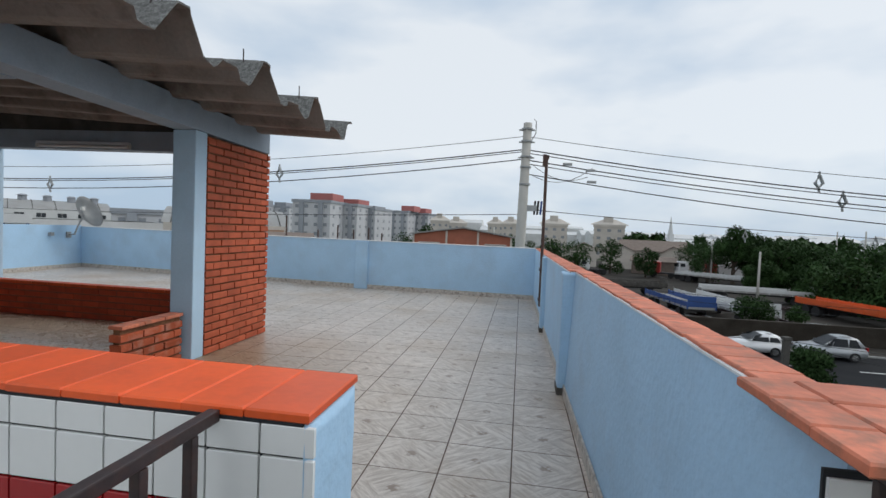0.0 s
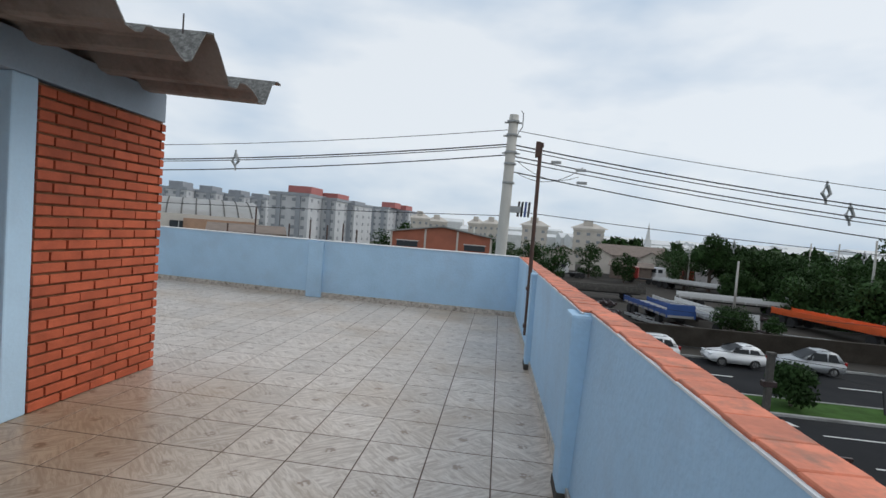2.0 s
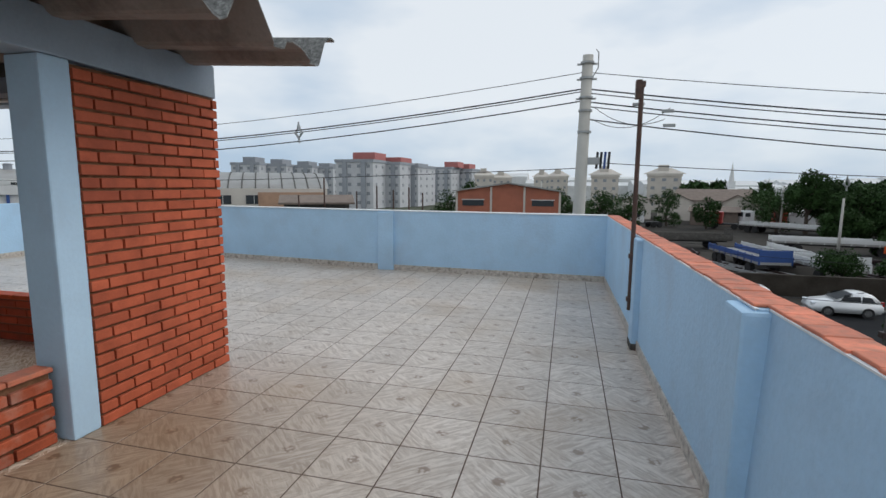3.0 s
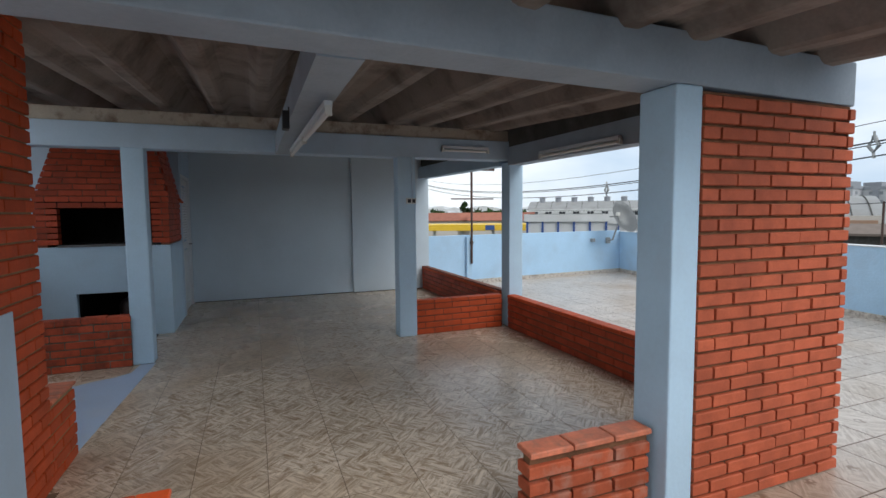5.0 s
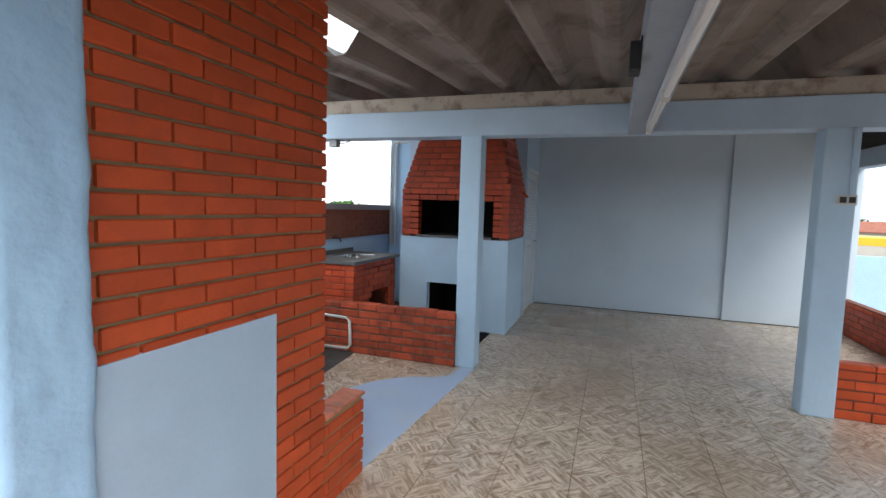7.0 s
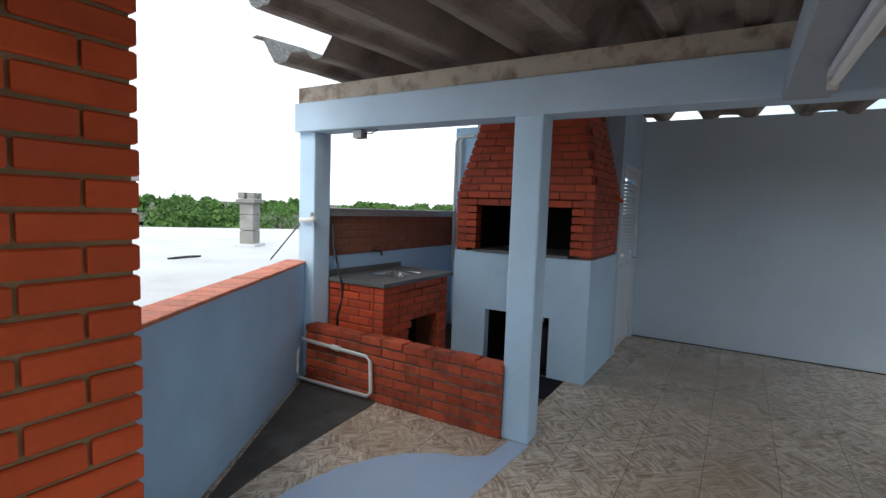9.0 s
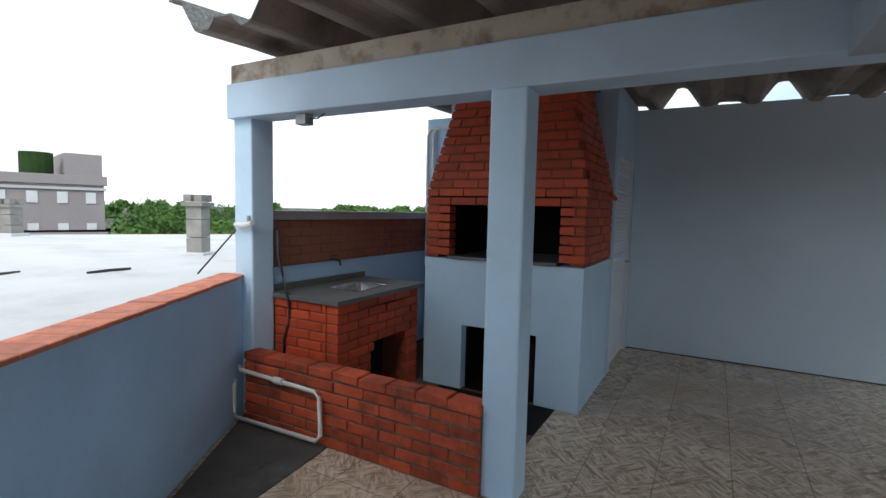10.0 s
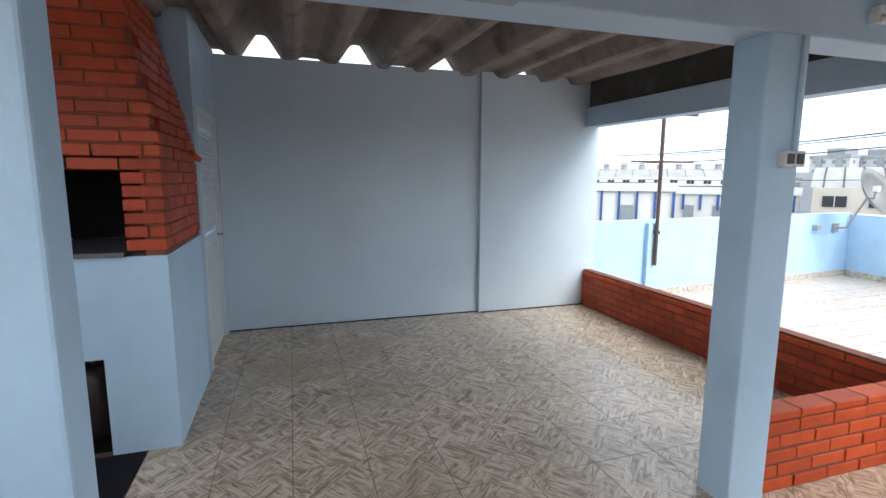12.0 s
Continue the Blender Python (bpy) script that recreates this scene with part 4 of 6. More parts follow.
# ---- floor tiles ----


def tile_field(x0, x1, y0, y1, ox, oy, pitch, material, single):
    """Tiles on a grid, cut at the field's edges, as pieces or as one joined sheet."""
    verts, faces = [], []
    i0, i1 = math.floor((x0 - ox) / pitch), math.ceil((x1 - ox) / pitch)
    j0, j1 = math.floor((y0 - oy) / pitch), math.ceil((y1 - oy) / pitch)
    g = 0.0038 if material is M_TILE else 0.002
    for i in range(i0, i1):
        for j in range(j0, j1):
            a, b = max(x0, ox + i * pitch + g), min(x1, ox + (i + 1) * pitch - g)
            c, d = max(y0, oy + j * pitch + g), min(y1, oy + (j + 1) * pitch - g)
            if b - a < 0.03 or d - c < 0.03:
                continue
            dz = RNG.uniform(-0.0004, 0.0004)
            if single:
                me = piece_mesh(("tile", material.name, round(b - a, 3), round(d - c, 3)), b - a, d - c, 0.014, 0.0012, material)
                o = new("tile", me)
                o.parent = slab
                o.location = ((a + b) / 2, (c + d) / 2, -0.007 + dz)
                o.rotation_euler = (RNG.uniform(-0.0008, 0.0008), RNG.uniform(-0.0008, 0.0008), 0)
            else:
                n = len(verts)
                e = 0.0012
                verts += [(a, c, -0.014), (b, c, -0.014), (b, d, -0.014), (a, d, -0.014), (a, c, -e + dz), (b, c, -e + dz), (b, d, -e + dz), (a, d, -e + dz), (a + e, c + e, dz), (b - e, c + e, dz), (b - e, d - e, dz), (a + e, d - e, dz)]
                for k in range(4):
                    m = (k + 1) % 4
                    faces += [(n + k, n + m, n + 4 + m, n + 4 + k), (n + 4 + k, n + 4 + m, n + 8 + m, n + 8 + k)]
                faces.append((n + 8, n + 9, n + 10, n + 11))
    if not single:
        me = bpy.data.meshes.new("tiles")
        me.from_pydata(verts, [], faces)
        me.materials.append(material)
        o = new("tiles", me)
        o.parent = slab
        o["kind"] = "stuff"


M_GROUT_IN = mat("brown_joint_grout", (0.2, 0.14, 0.09), 0.85, 0.2, 5, 60, 0.3)
link("grout_bed", boxed(-10.42, 0.99, -0.02, -2.9, 5.3, -0.0012), M_GROUT_IN, slab)
tile_field(-2.9, 0.56, 0.7, 9.9, 0.078, 4.425, 0.387, M_TILE, True)
tile_field(-6.95, -2.9, 1.1, 5.24, -4.47, 2.18, 0.403, M_TILE_IN, True)
tile_field(-10.95, -2.9, 5.34, 10.75, 0.078, 4.425, 0.387, M_TILE, False)
tile_field(-10.42, -6.95, 1.1, 5.28, -4.47, 2.18, 0.403, M_TILE_IN, False)
tile_field(-6.85, -4.3, -1.1, 1.1, -4.47, 2.18, 0.403, M_TILE_IN, False)
tile_field(-8.16, -6.85, 0.98, 1.1, -4.47, 2.18, 0.403, M_TILE_IN, False)

# ---- fittings on posts, beams and parapets ----
def tube_light(at, turn, tilt, length, label):
    lamp = thing("tube_light", label, "lamp", group="tube lights", at=at)
    lamp.rotation_euler = (0, radians(tilt), radians(turn))
    part("batten", boxed(-length / 2, -0.022, 0.012, length / 2, 0.022, 0.045, 0.004), M_ALU, lamp)
    part("tube", tubed([(-length / 2 + 0.03, 0, -0.012), (length / 2 - 0.03, 0, -0.012)], 0.015, 10), M_TUBE, lamp)
    for s in (-1, 1):
        part("holder", boxed(s * (length / 2) - 0.014, -0.018, -0.032, s * (length / 2) + 0.014, 0.018, 0.02, 0.004), M_PVC, lamp)
    return lamp


tube_light((-4.32, 2.53, 2.068), 0, 1.3, 1.25, "unlit white tube light under the cross beam")
tube_light((-5.58, 2.53, 2.096), 0, 1.3, 1.2, "unlit white tube light under the cross beam")
tube_light((-6.755, 4.65, 2.29), 90, 0, 0.62, "unlit short white tube light on the middle beam")
tube_light((-5.3, 5.22, 2.15), 0, 0.4, 1.3, "unlit white tube light on the north beam")
flood = thing("flood_light", "small black flood light on the cross beam", "lamp", at=(-4.57, 2.398, 2.16))
part("housing", boxed(-0.05, -0.045, -0.08, 0.05, 0.0, 0.04, 0.008), M_BLACK, flood)
part("bracket", boxed(-0.015, -0.005, 0.04, 0.015, 0.03, 0.07, 0.003), M_IRON, flood)
switch = thing("switch_box", "white surface switch box on the middle post", "switch", at=(-6.77, 3.93, 1.66))
part("case", boxed(0.0, -0.06, -0.035, 0.035, 0.06, 0.035, 0.006), M_PVC, switch)
for dy in (-0.028, 0.028):
    part("rocker", boxed(0.034, dy - 0.02, -0.022, 0.04, dy + 0.02, 0.022, 0.003), M_BLACK, switch)
cond = thing("cable_conduit", "thin painted conduit running down the post", "conduit", at=(-6.765, 3.95, 1.7))
part("conduit", tubed([(0.004, 0, 0.0), (0.004, 0, 0.48)], 0.011), M_BLUE_FRAME, cond)
junction = thing("junction_box", "small grey junction box hanging under the beam", "junction box", at=(-6.87, -0.45, 2.18))
part("case", boxed(-0.04, -0.045, -0.07, 0.04, 0.045, 0.0, 0.006), M_GREY_METAL, junction)
part("cable", tubed([(0.0, 0.05, -0.03), (0.0, 0.12, -0.035), (0.02, 0.2, -0.01)], 0.005, 6), M_BLACK, junction)

drain = thing("drain_pipe", "white plastic drain pipe looped before the low wall", "pipe", at=(-6.7, -0.6, 0))
part("pipe", tubed([(-0.03, -0.34, 0.4), (0.0, -0.3, 0.39), (0.0, 0.4, 0.37), (0.01, 0.46, 0.35), (0.01, 0.47, 0.1), (0.02, 0.44, 0.06), (0.05, -0.3, 0.06), (0.03, -0.33, 0.1), (0.03, -0.33, 0.28), (0.0, -0.36, 0.3)], 0.0155, 10), M_PVC, drain, smooth=True)
part("joint", tubed([(0.0, 0.04, 0.382), (0.0, 0.12, 0.38)], 0.024, 10), M_PVC, drain)
valve = thing("pipe_valve", "grey pipe elbow and valve on the outer post", "valve", at=(-6.8, -1.0, 1.42))
part("elbow", tubed([(0.0, -0.06, 0.0), (0.02, 0.05, 0.0), (0.02, 0.14, 0.02)], 0.02, 8), M_PVC, valve)
part("knob", tubed([(0.02, 0.1, 0.02), (0.02, 0.1, 0.07)], 0.014, 8), M_GREY_METAL, valve)
hose = thing("hose", "black rubber hose hanging by the sink", "hose", at=(-7.05, -0.9, 0))
part("hose", tubed([(0.0, 0.0, 1.38), (0.03, 0.03, 1.2), (0.01, 0.05, 1.05), (0.04, 0.1, 0.98), (0.03, 0.14, 0.86), (0.0, 0.12, 0.7), (0.02, 0.08, 0.55), (0.0, 0.06, 0.4)], 0.012, 8), M_BLACK, hose, smooth=True)
wire = thing("stay_wire", "thin dark stay wire from the post to the coping", "wire", at=(-6.85, -1.1, 1.35))
part("wire", tubed([(0, 0, 0.05), (0.32, -0.02, -0.27)], 0.006, 6), M_IRON, wire)

mast = thing("antenna_mast", "rusty steel antenna mast bracketed to the east parapet", "antenna", at=(0.36, 6.66, 0.0))
part("pole", tubed([(0, 0, 0.32), (0, 0, 2.3)], 0.021, 10), M_RUST, mast)
part("head", boxed(-0.05, -0.035, 2.2, 0.0, 0.035, 2.36, 0.006), M_RUST, mast)
part("cap", boxed(-0.03, -0.03, 2.3, 0.03, 0.03, 2.35, 0.006), M_RUST, mast)
part("clamp", boxed(-0.03, -0.03, 0.8, 0.06, 0.03, 0.84, 0.003), M_RUST, mast)
part("clamp", boxed(-0.03, -0.03, 0.4, 0.06, 0.03, 0.44, 0.003), M_RUST, mast)
mast2 = thing("antenna_mast", "rusty steel mast with two cross arms on the west parapet", "antenna", at=(-10.4, 6.38, 0.0))
part("pole", tubed([(0.03, 0, 0.44), (0.03, 0, 2.42)], 0.024, 10), M_RUST, mast2)
part("arm", boxed(0.02, -0.46, 1.775, 0.045, 0.5, 1.8, 0.003), M_RUST, mast2)
part("arm", boxed(0.02, 0.0, 2.37, 0.05, 0.52, 2.43, 0.003), M_RUST, mast2)
part("clamp", boxed(-0.06, -0.03, 0.86, 0.06, 0.03, 0.9, 0.003), M_RUST, mast2)

dish = thing("satellite_dish", "grey mesh satellite dish on a wall bracket", "satellite dish", at=(-10.6, 10.2, 0.8))
bm = bmesh.new()
rings = []
for k in range(6):
    r = 0.06 + 0.36 * k / 5
    d = 0.16 * (r / 0.42) ** 2
    rings.append([bm.verts.new((r * 0.72 * math.cos(a * math.pi / 12), r * math.sin(a * math.pi / 12), d)) for a in range(24)])
bm.faces.new(rings[0])
for a, b in zip(rings, rings[1:]):
    for k in range(24):
        bm.faces.new((a[k], a[(k + 1) % 24], b[(k + 1) % 24], b[k]))
bmesh.ops.solidify(bm, geom=bm.faces[:], thickness=0.008)
face = Vector((0.8, -0.05, 0.5)).to_track_quat("Z", "Y").to_matrix()
bmesh.ops.rotate(bm, verts=bm.verts, cent=(0, 0, 0), matrix=face)
bmesh.ops.translate(bm, verts=bm.verts, vec=(0.3, 0.0, 0.5))
part("reflector", bm, M_GREY_METAL, dish, smooth=True)
part("arm", tubed([(0.3, 0.0, 0.5), (0.5, -0.25, 0.5), (0.56, -0.32, 0.62)], 0.012, 8), M_GREY_METAL, dish)
part("feed_horn", boxed(0.53, -0.36, 0.6, 0.6, -0.29, 0.68, 0.01), M_PVC, dish)
part("mount", tubed([(-0.14, 0.0, 0.0), (0.02, 0.0, 0.02), (0.1, 0.0, 0.2), (0.27, 0.0, 0.52)], 0.02, 8), M_GREY_METAL, dish)
part("wall_plate", boxed(-0.16, -0.06, -0.07, -0.13, 0.06, 0.07, 0.004), M_GREY_METAL, dish)
lampb = thing("wall_bracket", "small grey metal bracket on the parapet", "bracket", at=(-10.7, 9.7, 0.82))
part("bracket", boxed(-0.08, -0.04, -0.04, 0.06, 0.04, 0.04, 0.006), M_GREY_METAL, lampb)
for y in (4.32, 3.39, 2.46, 1.53):
    rod = thing("roof_hook", "thin steel hook bolt through the roof sheet", "bolt", group="roof hook bolts", at=(-2.05, y, roof_z(-2.05) + 0.2))
    part("rod", tubed([(0, 0, -0.03), (0, 0, 0.1)], 0.005, 6), M_IRON, rod)

# ---- beyond the parapets ----
M_ASPHALT = mat("worn_asphalt", (0.024, 0.025, 0.027), 0.95, 0.2, 0.4, 12, 0.2, stain=(0.04, 0.04, 0.04), stain_amount=0.5, stain_scale=0.15, spec=0.05)
M_LOT = mat("dusty_yard_ground", (0.042, 0.038, 0.033), 0.9, 0.3, 0.25, 6, 0.2, stain=(0.075, 0.07, 0.063), stain_amount=0.6, stain_scale=0.09, spec=0.12)
M_LAND = mat("far_ground", (0.09, 0.1, 0.07), 0.95, 0.4, 0.05, 1, 0.0, stain=(0.2, 0.2, 0.19), stain_amount=0.6, stain_scale=0.03, spec=0.12)
M_GRASS = mat("verge_grass", (0.04, 0.09, 0.018), 0.95, 0.4, 1.2, 20, 0.5, spec=0.12)
M_LEAF = mat("dark_green_leaves", (0.026, 0.056, 0.016), 0.7, 0.45, 0.7, 6, 0.0, per_object=0.2, spec=0.12)
M_LEAF_LIGHT = mat("fresh_green_leaves", (0.085, 0.17, 0.045), 0.7, 0.4, 0.7, 6, 0.0, per_object=0.2, spec=0.12)
M_BARK = mat("grey_brown_bark", (0.09, 0.07, 0.055), 0.9, 0.3, 5, 40, 0.5)
M_POLE = mat("pale_concrete_pole", (0.42, 0.41, 0.38), 0.85, 0.12, 2, 40, 0.2, stain=(0.26, 0.25, 0.23), stain_amount=0.4, stain_scale=1.2)
M_CABLE = mat("black_cable", (0.02, 0.022, 0.025), 0.6, 0.1, 4, 30, 0.0)
M_GREY_WALL = mat("pale_grey_render", (0.52, 0.53, 0.55), 0.85, 0.08, 0.5, 6, 0.05, stain=(0.42, 0.42, 0.43), stain_amount=0.4, stain_scale=0.2)
M_GREY_DARK = mat("blue_grey_render", (0.3, 0.32, 0.35), 0.85, 0.1, 0.5, 6, 0.05)
M_PINK = mat("faded_red_render", (0.44, 0.16, 0.15), 0.85, 0.1, 0.5, 6, 0.05)
M_CREAM = mat("cream_render", (0.54, 0.5, 0.45), 0.85, 0.1, 0.5, 6, 0.05)
M_WHITE_WALL = mat("white_render", (0.6, 0.61, 0.61), 0.8, 0.08, 0.5, 6, 0.05, stain=(0.42, 0.42, 0.4), stain_amount=0.4, stain_scale=0.3)
M_MAUVE = mat("mauve_grey_render", (0.33, 0.3, 0.3), 0.85, 0.08, 0.5, 6, 0.05)
M_FAR_GLASS = mat("far_window_glass", (0.24, 0.26, 0.285), 0.3, 0.1, 1, 9, 0.0)
M_GLASS = mat("dark_window_glass", (0.025, 0.03, 0.036), 0.3, 0.1, 1, 9, 0.0)
M_SHUTTER = mat("white_shutter", (0.7, 0.71, 0.72), 0.6, 0.05, 1, 9, 0.0)
M_ROOF_TILE = mat("clay_roof_tiles", (0.33, 0.12, 0.075), 0.85, 0.2, 1.5, 14, 0.3, per_object=0.15)
M_ROOF_BROWN = mat("brown_roof_tiles", (0.19, 0.15, 0.125), 0.85, 0.2, 1.5, 14, 0.3)
M_FAR_BRICK = mat("plain_brickwork", (0.38, 0.13, 0.08), 0.85, 0.15, 1, 14, 0.1, stain=(0.25, 0.1, 0.07), stain_amount=0.4, stain_scale=0.4)
M_METAL_ROOF = mat("grey_metal_roof", (0.3, 0.3, 0.29), 0.6, 0.12, 0.4, 6, 0.05, stain=(0.2, 0.18, 0.16), stain_amount=0.5, stain_scale=0.3)
M_WHITE_ROOF = mat("white_roof_coating", (0.57, 0.58, 0.58), 0.8, 0.08, 1.2, 25, 0.3, stain=(0.42, 0.42, 0.4), stain_amount=0.7, stain_scale=1.1)
M_BLOCK = mat("grey_concrete_block", (0.24, 0.23, 0.21), 0.9, 0.2, 3, 30, 0.4, stain=(0.4, 0.39, 0.36), stain_amount=0.5, stain_scale=4)
M_YELLOW = mat("yellow_canopy_paint", (0.75, 0.48, 0.03), 0.5, 0.05, 1, 9, 0.0)
M_SIGN_BLUE = mat("blue_paint", (0.03, 0.08, 0.26), 0.5, 0.1, 1, 9, 0.0)
M_ORANGE = mat("orange_steel_paint", (0.62, 0.1, 0.02), 0.5, 0.15, 1, 9, 0.05)
M_CAR_WHITE = mat("white_car_paint", (0.72, 0.73, 0.74), 0.2, 0.02, 1, 9, 0.0)
M_CAR_SILVER = mat("silver_car_paint", (0.36, 0.38, 0.4), 0.3, 0.03, 1, 9, 0.0, metal=0.2)
M_CAR_RED = mat("red_truck_paint", (0.35, 0.03, 0.025), 0.3, 0.05, 1, 9, 0.0)
M_RUBBER = mat("tyre_rubber", (0.015, 0.015, 0.016), 0.85, 0.1, 5, 40, 0.0)
M_LAMP_RED = mat("red_lamp_lens", (0.35, 0.02, 0.02), 0.2, 0.05, 5, 40, 0.0)
M_HEDGE_WALL = mat("weathered_stone_wall", (0.038, 0.032, 0.026), 0.95, 0.35, 0.8, 9, 0.5, stain=(0.075, 0.066, 0.056), stain_amount=0.5, stain_scale=0.5, spec=0.12)
M_LINE = mat("road_paint", (0.6, 0.6, 0.58), 0.8, 0.1, 2, 20, 0.0)
M_KERB = mat("grey_kerb_stone", (0.3, 0.3, 0.29), 0.9, 0.3, 0.6, 9, 0.2, stain=(0.12, 0.12, 0.11), stain_amount=0.8, stain_scale=0.35)
G = -6.0


def far(az, d, cx=0.0, cy=2.0):
    """A plan point at an azimuth (degrees east of +y) and a distance."""
    return cx + d * math.sin(radians(az)), cy + d * math.cos(radians(az))


setting("ground", boxed(-2500, -2500, G - 1.0, 2500, 2500, G - 0.06), M_LAND, "flat land with scattered grass out to the horizon", "ground")
setting("yard", prism(bmesh.new(), [(-4, 39.5), (90, 39.5), (110, 150), (-2, 150)], G - 0.1, G - 0.02), M_LOT, "dusty grey truck yard beyond the street", "ground")
setting("road", boxed(-60, 28.0, G - 0.1, 140, 36.0, G), M_ASPHALT, "worn dark asphalt street", "road")
setting("road_near", boxed(-60, 12.5, G - 0.1, 140, 25.2, G), M_ASPHALT, "worn dark asphalt service lane", "road")
setting("verge", boxed(-60, 25.4, G - 0.1, 140, 27.85, G + 0.1), M_GRASS, "narrow green grass verge between the lanes", "grass")
for y0, y1 in ((25.2, 25.4), (27.85, 28.0), (36.0, 36.15)):
    setting("kerb", boxed(-60, y0, G - 0.1, 140, y1, G + 0.13, 0.02), M_KERB, "pale concrete kerb", "kerb")
setting("pavement", boxed(-60, 36.15, G - 0.1, 140, 39.0, G + 0.11), M_LOT, "grey pavement along the street", "pavement")
setting("yard_wall", boxed(9, 39.0, G, 110, 39.4, G + 1.55), M_HEDGE_WALL, "long dark weathered stone yard wall", "wall")
for k in range(12):
    setting("road_marking", boxed(2 + k * 9, 31.7, G, 5.2 + k * 9, 31.85, G + 0.006), M_LINE, "faded white lane dash", "road marking")
for ax, ay in ((11.5, 21.2), (12.2, 24.3), (11.8, 18.4)):
    setting("road_marking", prism(bmesh.new(), [(ax, ay), (ax + 1.3, ay - 0.28), (ax + 1.1, ay + 0.28)], G, G + 0.006), M_LINE, "white painted road arrow", "road marking")
for y in (23.2, 20.3):
    setting("road_marking", boxed(14.0, y, G, 60, y + 0.1, G + 0.006), M_LINE, "long white painted lane line", "road marking")


# trees
def leaf_cloud(centres, n, size, seed):
    """A crown of many small tilted leaves round clump centres (x, y, z, radius)."""
    r = np.random.RandomState(seed)
    w = np.array([c[3] ** 2 for c in centres])
    pick = r.choice(len(centres), n, p=w / w.sum())
    c = np.array(centres)[pick]
    v = r.normal(size=(n, 3))
    v /= np.linalg.norm(v, axis=1)[:, None]
    rad = c[:, 3] * (0.55 + 0.5 * r.rand(n))
    p = c[:, :3] + v * rad[:, None] * np.array([1, 1, 0.8])
    a = r.normal(size=(n, 3))
    a /= np.linalg.norm(a, axis=1)[:, None]
    b = np.cross(a, v + 0.3 * r.normal(size=(n, 3)))
    b /= np.linalg.norm(b, axis=1)[:, None] + 1e-6
    s = size * (0.6 + 0.8 * r.rand(n))[:, None]
    quads = np.stack([p - a * s * 0.9, p - b * s * 0.45, p + a * s * 0.9, p + b * s * 0.45], axis=1).reshape(-1, 3)
    me = bpy.data.meshes.new("crown")
    me.from_pydata(quads.tolist(), [], [(4 * i, 4 * i + 1, 4 * i + 2, 4 * i + 3) for i in range(n)])
    return me


def tree(x, y, h, r, seed, leaf=M_LEAF, n=3600, size=0.3, label="dense dark green broadleaf tree", low=0.02, base=G, name="tree"):
    rr = random.Random(seed)
    t = thing(name, label, "tree", at=(x, y, base))
    bm = bmesh.new()
    top = h * 0.75
    tube(bm, [(0, 0, 0), (0.1 * r * rr.uniform(-1, 1), 0.05 * r, h * 0.3), (0.1 * r, 0, top)], [0.035 * h, 0.025 * h, 0.008 * h], 8)
    cl = []
    for k in range(12):
        a = k * 2.4 + rr.uniform(-0.4, 0.4)
        d = r * rr.uniform(0.35, 0.75)
        z = h * rr.uniform(low + 0.12, 0.82)
        end = (d * math.cos(a), d * math.sin(a), z)
        tube(bm, [(0, 0, z * 0.55), (end[0] * 0.5, end[1] * 0.5, z * 0.85), end], [0.014 * h, 0.009 * h, 0.003 * h], 5)
        cl.append((*end, r * rr.uniform(0.28, 0.5)))
    cl.append((0, 0, h * 0.86, r * 0.4))
    cl.append((0.2 * r, -0.1 * r, h * 0.6, r * 0.55))
    part("trunk", bm, M_BARK, t)
    me = leaf_cloud(cl, n, size, seed)
    me.materials.append(leaf)
    o = new("crown", me)
    o.parent = t
    return t


def bush(x, y, h, seed, base=G, leaf=M_LEAF, n=1500):
    rr = random.Random(seed)
    t = thing("bush", "dark rounded garden bush", "bush", at=(x, y, base))
    bm = bmesh.new()
    for k in range(4):
        tube(bm, [(0, 0, 0), (0.2 * h * math.cos(k * 1.6), 0.2 * h * math.sin(k * 1.6), h * 0.6)], [0.03, 0.012], 5)
    part("stems", bm, M_BARK, t)
    me = leaf_cloud([(rr.uniform(-0.25, 0.25) * h, rr.uniform(-0.25, 0.25) * h, h * rr.uniform(0.35, 0.75), h * rr.uniform(0.2, 0.32)) for _ in range(9)], n, 0.11, seed)
    me.materials.append(leaf)
    o = new("crown", me)
    o.parent = t


for k, (az, d, h, r) in enumerate(((22.3, 96, 10.4, 3.8), (24.0, 98, 8.8, 4.6), (26, 96, 7.3, 4.6), (28, 94, 7.0, 4.8), (30.2, 90, 6.7, 5), (32.4, 86, 6.4, 5), (34.6, 82, 7.0, 5), (37.6, 76, 12, 5.2), (41, 74, 12.5, 5.5), (44.5, 72, 11.5, 5), (48, 70, 11, 5), (27, 112, 7.4, 6), (33, 108, 7.2, 6), (29.6, 72, 4.5, 3.4), (32.2, 68, 5.0, 4.2), (35.4, 66, 5.4, 4.0), (38.6, 64, 5.4, 4.0), (25.2, 84, 4.4, 3.0))):
    x, y = far(az, d)
    tree(x, y, h, r, 30 + k, n=6500, size=0.24)
for k, (az, d, h, r) in enumerate(((-11.2, 78, 8.6, 2.4), (-14.2, 66, 6.6, 3.4), (3.2, 88, 6.6, 3.4), (6.3, 92, 6.3, 3.2), (10.2, 100, 7, 3), (18.8, 110, 7.5, 4.5), (14.0, 96, 5.6, 2.5), (-1.2, 96, 7.0, 3.2), (1.2, 80, 6.2, 2.6), (20, 96, 7.4, 4))):
    x, y = far(az, d)
    tree(x, y, h, r, 60 + k, n=2600, size=0.2)
bush(14.6, 26.7, 2.4, 5, n=4500)
bush(19.4, 43.4, 3.4, 6, n=3500)
bush(31.5, 41.0, 2.0, 7)
